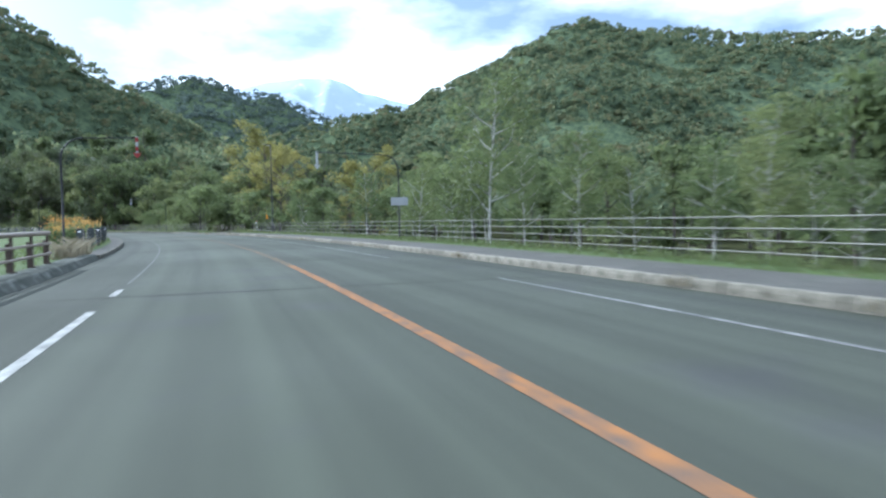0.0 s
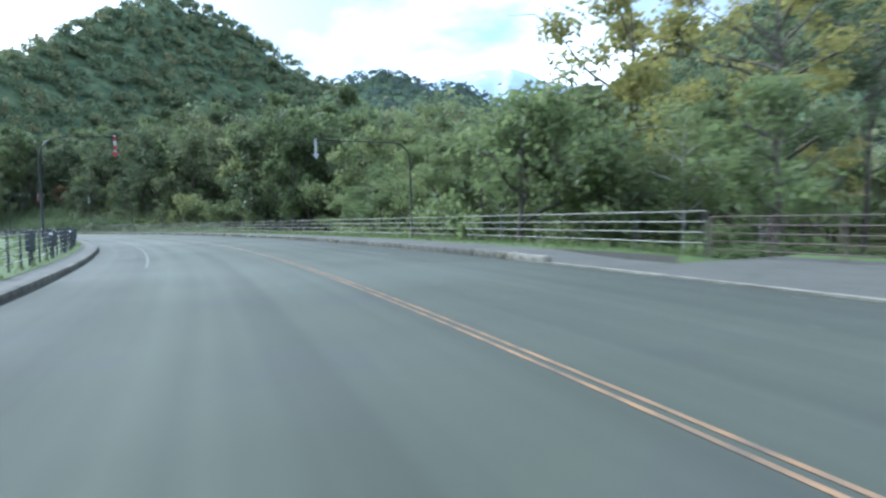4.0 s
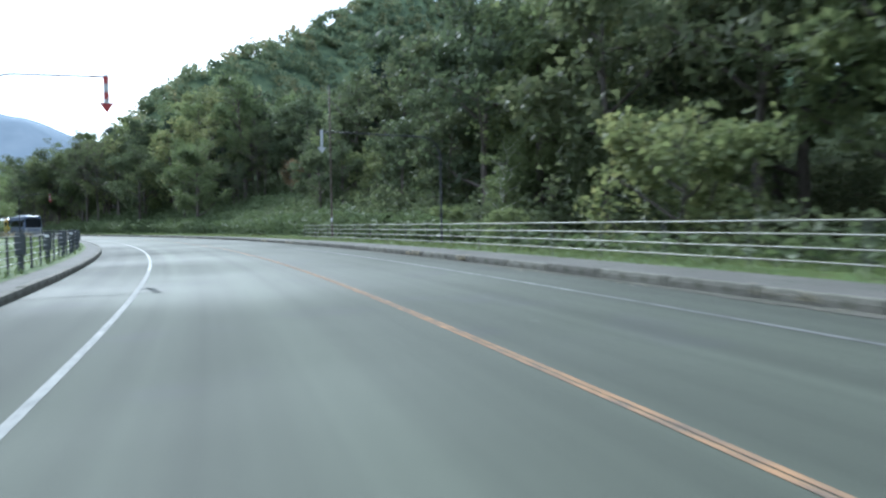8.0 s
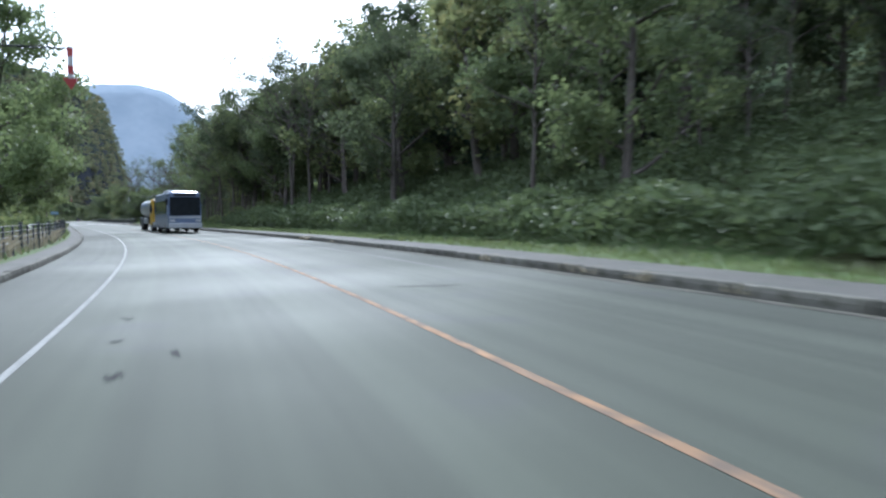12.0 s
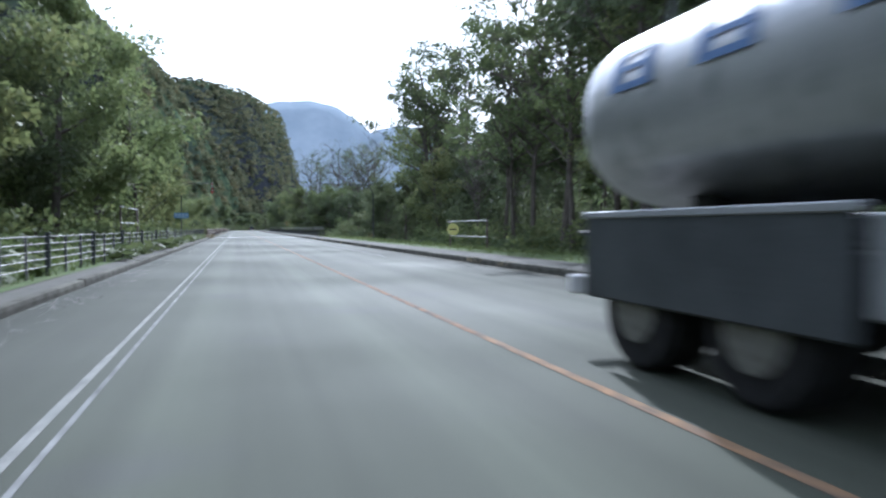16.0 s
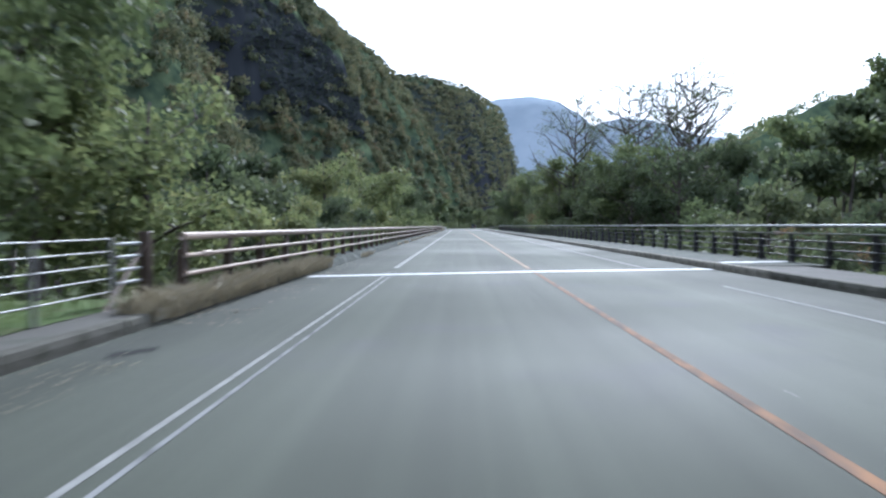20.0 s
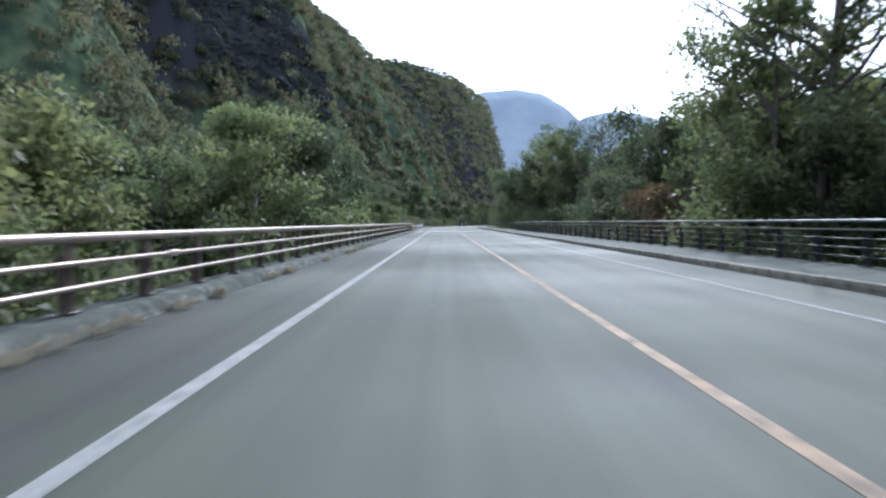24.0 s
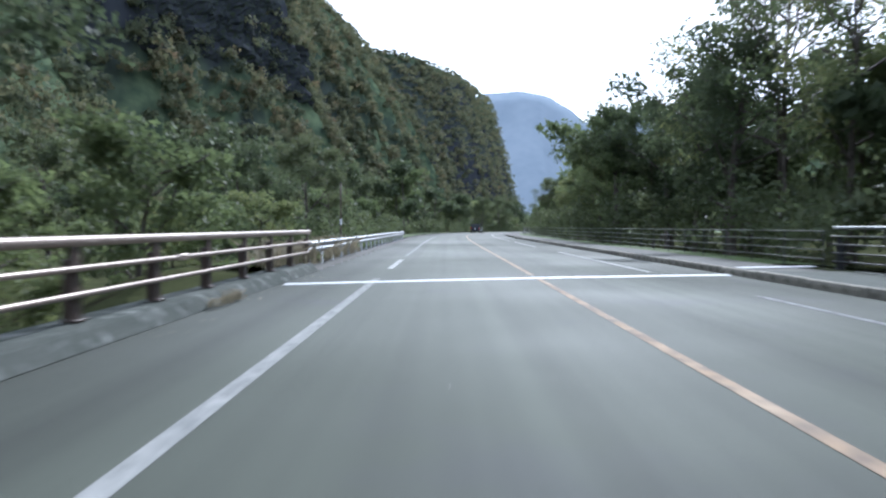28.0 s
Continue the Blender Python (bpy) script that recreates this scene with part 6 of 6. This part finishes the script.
def tank_truck(m):
    """Faces the start of the road (its -y)."""
    t = thing("tank_truck", "yellow-cab tank truck with a polished steel tank", "truck", m)

    def oval(y, k=1.0, zc=2.12):
        return [(1.2 * k * math.copysign(abs(math.cos(a)) ** 0.8, math.cos(a)), y, zc + 0.84 * k * math.copysign(abs(math.sin(a)) ** 0.8, math.sin(a))) for a in np.linspace(0, 2 * math.pi, 40, endpoint=False)]
    tank = part("tank", loft([oval(2.5, 0.8), oval(2.6, 0.97), oval(2.75), oval(10.2), oval(10.4, 0.97), oval(10.5, 0.8)]), M_TANK, t, "polished steel tank")
    for p in tank.data.polygons:
        p.use_smooth = len(p.vertices) == 4
    for k, y in enumerate((4.4, 5.7, 7.0, 8.2, 9.3)):
        bm = bmesh.new()
        R = [[(-1.212 * math.copysign(abs(math.cos(a)) ** 0.8, math.cos(a)), yy, 2.12 + 0.85 * math.copysign(abs(math.sin(a)) ** 0.8, math.sin(a))) for a in np.linspace(0.08, 0.46, 8)] for yy in (y, y + 0.14, y + 0.44, y + 0.58)]
        vs = [[bm.verts.new(p) for p in r] for r in R]
        for i in range(7):
            for c in range(3):
                if c != 1 or i in (0, 3, 6):
                    bm.faces.new((vs[c][i], vs[c][i + 1], vs[c + 1][i + 1], vs[c + 1][i]))
        part("tank_mark", bm, M_BLUE_LET, tank, "blue painted mark")
    part("walkway", boxed((-0.3, 2.8, 2.97), (0.3, 10.2, 3.01)), M_DARK, t)
    for x in (-0.5, 0.5):
        under("handrail", tube_mesh("handrail", [(x, 2.8, 2.88), (x, 2.9, 3.3), (x, 10.0, 3.3), (x, 10.1, 2.88)], 0.02, M_ZINC), t)
    for y in (4.5, 6.5, 8.5):
        bm = bmesh.new()
        bmesh.ops.create_cone(bm, cap_ends=True, segments=18, radius1=0.28, radius2=0.25, depth=0.14, matrix=pose(0, y, 3.07))
        part("hatch", bm, M_ZINC, t)
    cab = part("cab", loft([[(-1.22, y, z0), (1.22, y, z0), (1.22, y + d1, 1.6), (1.12, y + d2, 2.85), (-1.12, y + d2, 2.85), (-1.22, y + d1, 1.6)] for y, z0, d1, d2 in ((0.0, 0.55, 0.0, 0.28), (2.2, 0.55, 0.0, 0.0))]), M_CAB, t)
    bmod = cab.modifiers.new("soft", "BEVEL")
    bmod.width, bmod.segments = 0.06, 2
    bm = bmesh.new()
    q = [bm.verts.new(v) for v in ((-1.1, -0.012, 1.62), (1.1, -0.012, 1.62), (1.02, 0.235, 2.68), (-1.02, 0.235, 2.68))]
    q2 = [bm.verts.new(v.co + Vector((0, 0.03, 0))) for v in q]
    bm.faces.new(q)
    for i in range(4):
        bm.faces.new((q[i], q2[i], q2[(i + 1) % 4], q[(i + 1) % 4]))
    part("windscreen", bm, M_GLASS, cab)
    for x in (-1.235, 1.22):
        part("side_window", boxed((x, 0.5, 1.65), (x + 0.016, 1.6, 2.4), 0.004), M_GLASS, cab)
    part("visor", boxed((-1.12, 0.02, 2.72), (1.12, 0.3, 2.80), 0.02), M_SHEET, cab)
    part("grille", boxed((-0.55, -0.03, 1.02), (0.55, 0.0, 1.28), 0.01), M_DARK, cab)
    part("bumper", boxed((-1.24, -0.12, 0.38), (1.24, 0.06, 0.82), 0.04), M_GREY_SHEET, t)
    for x in (-0.95, 0.95):
        part("headlight", boxed((x - 0.22, -0.135, 0.58), (x + 0.22, -0.115, 0.76), 0.02), M_SHEET, t)
        part("mirror", boxed((x * 1.42 - 0.1, -0.12, 1.75), (x * 1.42 + 0.1, 0.02, 2.25), 0.03), M_DARK, t)
    part("number_plate", boxed((-0.2, -0.135, 0.44), (0.2, -0.122, 0.56)), M_SHEET, t)
    part("chassis", boxed((-0.45, 1.4, 0.62), (0.45, 10.6, 0.95), 0.02), M_DARK, t)
    for x in (-1, 1):
        part("side_skirt", boxed((x * 1.15 - 0.05, 4.3, 0.65), (x * 1.15 + 0.05, 7.4, 1.2), 0.02), M_GREY_SHEET, t)
        part("side_box", boxed((x * 1.23 - 0.03, 7.45, 0.52), (x * 1.23 + 0.03, 10.2, 1.22), 0.02), M_SKIRT, t)
        part("side_rim", boxed((x * 1.24 - 0.035, 7.43, 1.2), (x * 1.24 + 0.035, 10.22, 1.26), 0.01), M_GREY_SHEET, t, "pale steel rim")
        part("mudguard", boxed((x * 0.98 - 0.24, 7.6, 1.05), (x * 0.98 + 0.24, 10.4, 1.1), 0.02), M_DARK, t)
        for y in (1.25, 8.2, 9.5):
            wheel(t, x * 0.98, y, 0.48, 0.42)
    part("saddle", boxed((-0.7, 3.2, 0.95), (0.7, 3.5, 1.5), 0.03), M_DARK, t)
    part("saddle", boxed((-0.7, 9.2, 0.95), (0.7, 9.5, 1.5), 0.03), M_DARK, t)
    part("rear_bumper", boxed((-1.2, 10.55, 0.5), (1.2, 10.65, 0.68), 0.02), M_SHEET, t)
    return t


def car(m):
    """A boxy dark car, seen from behind (its rear faces -y)."""
    c = thing("car", "dark boxy car driving ahead in its lane", "car", m)
    sec = [(-0.82, 0.32), (0.82, 0.32), (0.85, 0.6), (0.84, 0.98), (-0.84, 0.98), (-0.85, 0.6)]
    body = part("body", loft([[(x * 0.97, 0.0, z) for x, z in sec], [(x, 0.15, z) for x, z in sec], [(x, 3.6, z) for x, z in sec], [(x * 0.92, 4.2, min(z, 0.85)) for x, z in sec]]), M_CAR, c)
    bv = body.modifiers.new("soft", "BEVEL")
    bv.width, bv.segments = 0.05, 2
    roof = part("cabin", loft([[(-0.80, y0, 0.97), (0.80, y0, 0.97), (0.70, y1, 1.62), (-0.70, y1, 1.62)] for y0, y1 in ((0.06, 0.2), (3.2, 2.5))]), M_GLASS, c)
    part("roof", boxed((-0.71, 0.18, 1.60), (0.71, 2.55, 1.68), 0.04), M_CAR, c)
    for x in (-1, 1):
        part("pillar", boxed((x * 0.76 - 0.05, 0.06, 0.95), (x * 0.76 + 0.05, 0.3, 1.62), 0.02), M_CAR, c)
        part("tail_lamp", boxed((x * 0.72 - 0.09, -0.03, 0.7), (x * 0.72 + 0.09, 0.02, 0.98), 0.02), M_TAIL, c)
        for y in (0.75, 3.3):
            wheel(c, x * 0.74, y, 0.31, 0.2)
    part("rear_bumper", boxed((-0.84, -0.08, 0.32), (0.84, 0.06, 0.58), 0.04), M_CAR, c)
    part("number_plate", boxed((-0.16, -0.045, 0.72), (0.16, -0.03, 0.86)), M_SHEET, c)
    return c


# coach blue darkened: the shade on its backlit front is in the paint
M_COACH = surface("shaded_blue_coach_paint", (0.11, 0.14, 0.21), (0.14, 0.17, 0.25), 1, 0.3, 30, 0.02)


def coach(m):
    """A coach, front towards -y."""
    c = thing("coach", "blue and white coach, shade in its paint, coming along the opposite lane", "bus", m)

    def ring(y, f, top):
        return [(-1.2 * f, y, 0.38), (1.2 * f, y, 0.38), (1.24 * f, y, 1.2), (1.22 * f, y, 2.2), (1.12 * f, y, top - 0.12), (0.95 * f, y, top), (-0.95 * f, y, top), (-1.12 * f, y, top - 0.12), (-1.22 * f, y, 2.2), (-1.24 * f, y, 1.2)]
    body = part("body", loft([ring(0.0, 0.96, 3.1), ring(0.25, 1, 3.2), ring(8.9, 1, 3.2), ring(9.1, 0.97, 3.15)]), M_COACH, c)
    bv = body.modifiers.new("soft", "BEVEL")
    bv.width, bv.segments = 0.04, 2
    part("windscreen", boxed((-1.1, -0.03, 1.35), (1.1, 0.02, 2.75), 0.02), M_GLASS, c)
    part("destination_panel", boxed((-0.8, -0.035, 2.80), (0.8, 0.02, 3.02), 0.01), M_DARK, c)
    part("bumper", boxed((-1.22, -0.12, 0.36), (1.22, 0.05, 0.78), 0.05), M_GREY_SHEET, c)
    part("waist_band", boxed((-1.16, -0.02, 1.12), (1.16, 0.02, 1.3), 0.005), M_GREY_SHEET, c)
    part("roof_unit", boxed((-0.8, 3.4, 3.18), (0.8, 6.2, 3.42), 0.06), M_GREY_SHEET, c)
    part("number_plate", boxed((-0.2, -0.135, 0.44), (0.2, -0.122, 0.56)), M_GREY_SHEET, c)
    for x in (-1, 1):
        part("headlight", boxed((x * 0.92 - 0.2, -0.04, 0.86), (x * 0.92 + 0.2, 0.01, 1.04), 0.02), M_GREY_SHEET, c)
        under("mirror_arm", tube_mesh("mirror_arm", [(x * 1.05, 0.0, 2.9), (x * 1.3, -0.25, 2.85), (x * 1.36, -0.28, 2.6)], 0.02, M_DARK), c)
        part("mirror", boxed((x * 1.36 - 0.09, -0.32, 2.15), (x * 1.36 + 0.09, -0.22, 2.6), 0.03), M_DARK, c)
        under("wiper", tube_mesh("wiper", [(x * 0.75, -0.05, 1.34), (x * 0.2, -0.05, 1.62)], 0.012, M_DARK, 6), c)
        for k in range(5):
            part("side_window", boxed((x * 1.225 - 0.012, 0.9 + 1.55 * k, 1.5), (x * 1.225 + 0.012, 2.38 + 1.55 * k, 2.5), 0.005), M_GLASS, c)
        for y in (2.0, 6.9):
            wheel(c, x * 1.06, y, 0.47, 0.3)
    return c


coach(along(278.2, 1.75, 0.03))
tank_truck(along(288.5, 1.75, 0.03))
car(along(622, -1.9, 0.03))

# ---------------------------------------------------------------- kerb stones
def stone(name, prof, length, mat):
    bm = bmesh.new()
    rings = [[bm.verts.new((x, y, z)) for x, z in prof] for y in (-length / 2, length / 2)]
    n = len(prof)
    for i in range(n):
        j = (i + 1) % n
        bm.faces.new((rings[0][i], rings[0][j], rings[1][j], rings[1][i]))
    bm.faces.new(rings[0][::-1])
    bm.faces.new(rings[1])
    bmesh.ops.recalc_face_normals(bm, faces=bm.faces)
    me = bpy.data.meshes.new(name)
    bm.to_mesh(me)
    bm.free()
    me.materials.append(mat)
    return me


PR = [(0.0, -0.1), (0.0, 0.10), (0.015, 0.165), (0.035, 0.18), (0.15, 0.18), (0.15, -0.1)]
PL = [(0.0, -0.1), (0.0, 0.08), (-0.015, 0.14), (-0.035, 0.15), (-0.15, 0.15), (-0.15, -0.1)]
ME_KR, ME_KL, ME_KRD = stone("kerb_stone", PR, 1.97, M_KERB), stone("kerb_stone", PL, 1.97, M_KERB_DIRT), stone("kerb_stone", [(x, min(z, 0.03)) for x, z in PR], 1.97, M_KERB)
ME_KRS = stone("kerb_stone", PR, 1.97, M_KERB_DIRT)
kr = tagged(new("kerb_right"), "worn concrete kerb along the pavement", "kerb", kind="structure")
rnd = random.Random(9)
for i in range(290):
    s = -8 + 2.0 * i + 1
    me = ME_KRD if 74 < s < 90 else ME_KR if s < 93 or s > 378 else ME_KRS
    under("kerb_stone", me, kr, along(s, KERB_R + rnd.uniform(-0.008, 0.008), rnd.uniform(-0.01, 0.008), rnd.uniform(-0.25, 0.25)))
kl = tagged(new("kerb_left"), "worn concrete kerb below the cable barrier", "kerb", kind="structure")
for i in range(175):
    s = 26 + 2.0 * i + 1
    if s < 375.5:
        under("kerb_stone", ME_KL, kl, along(s, KERB_L + rnd.uniform(-0.008, 0.008), rnd.uniform(-0.012, 0.006), rnd.uniform(-0.25, 0.25)))
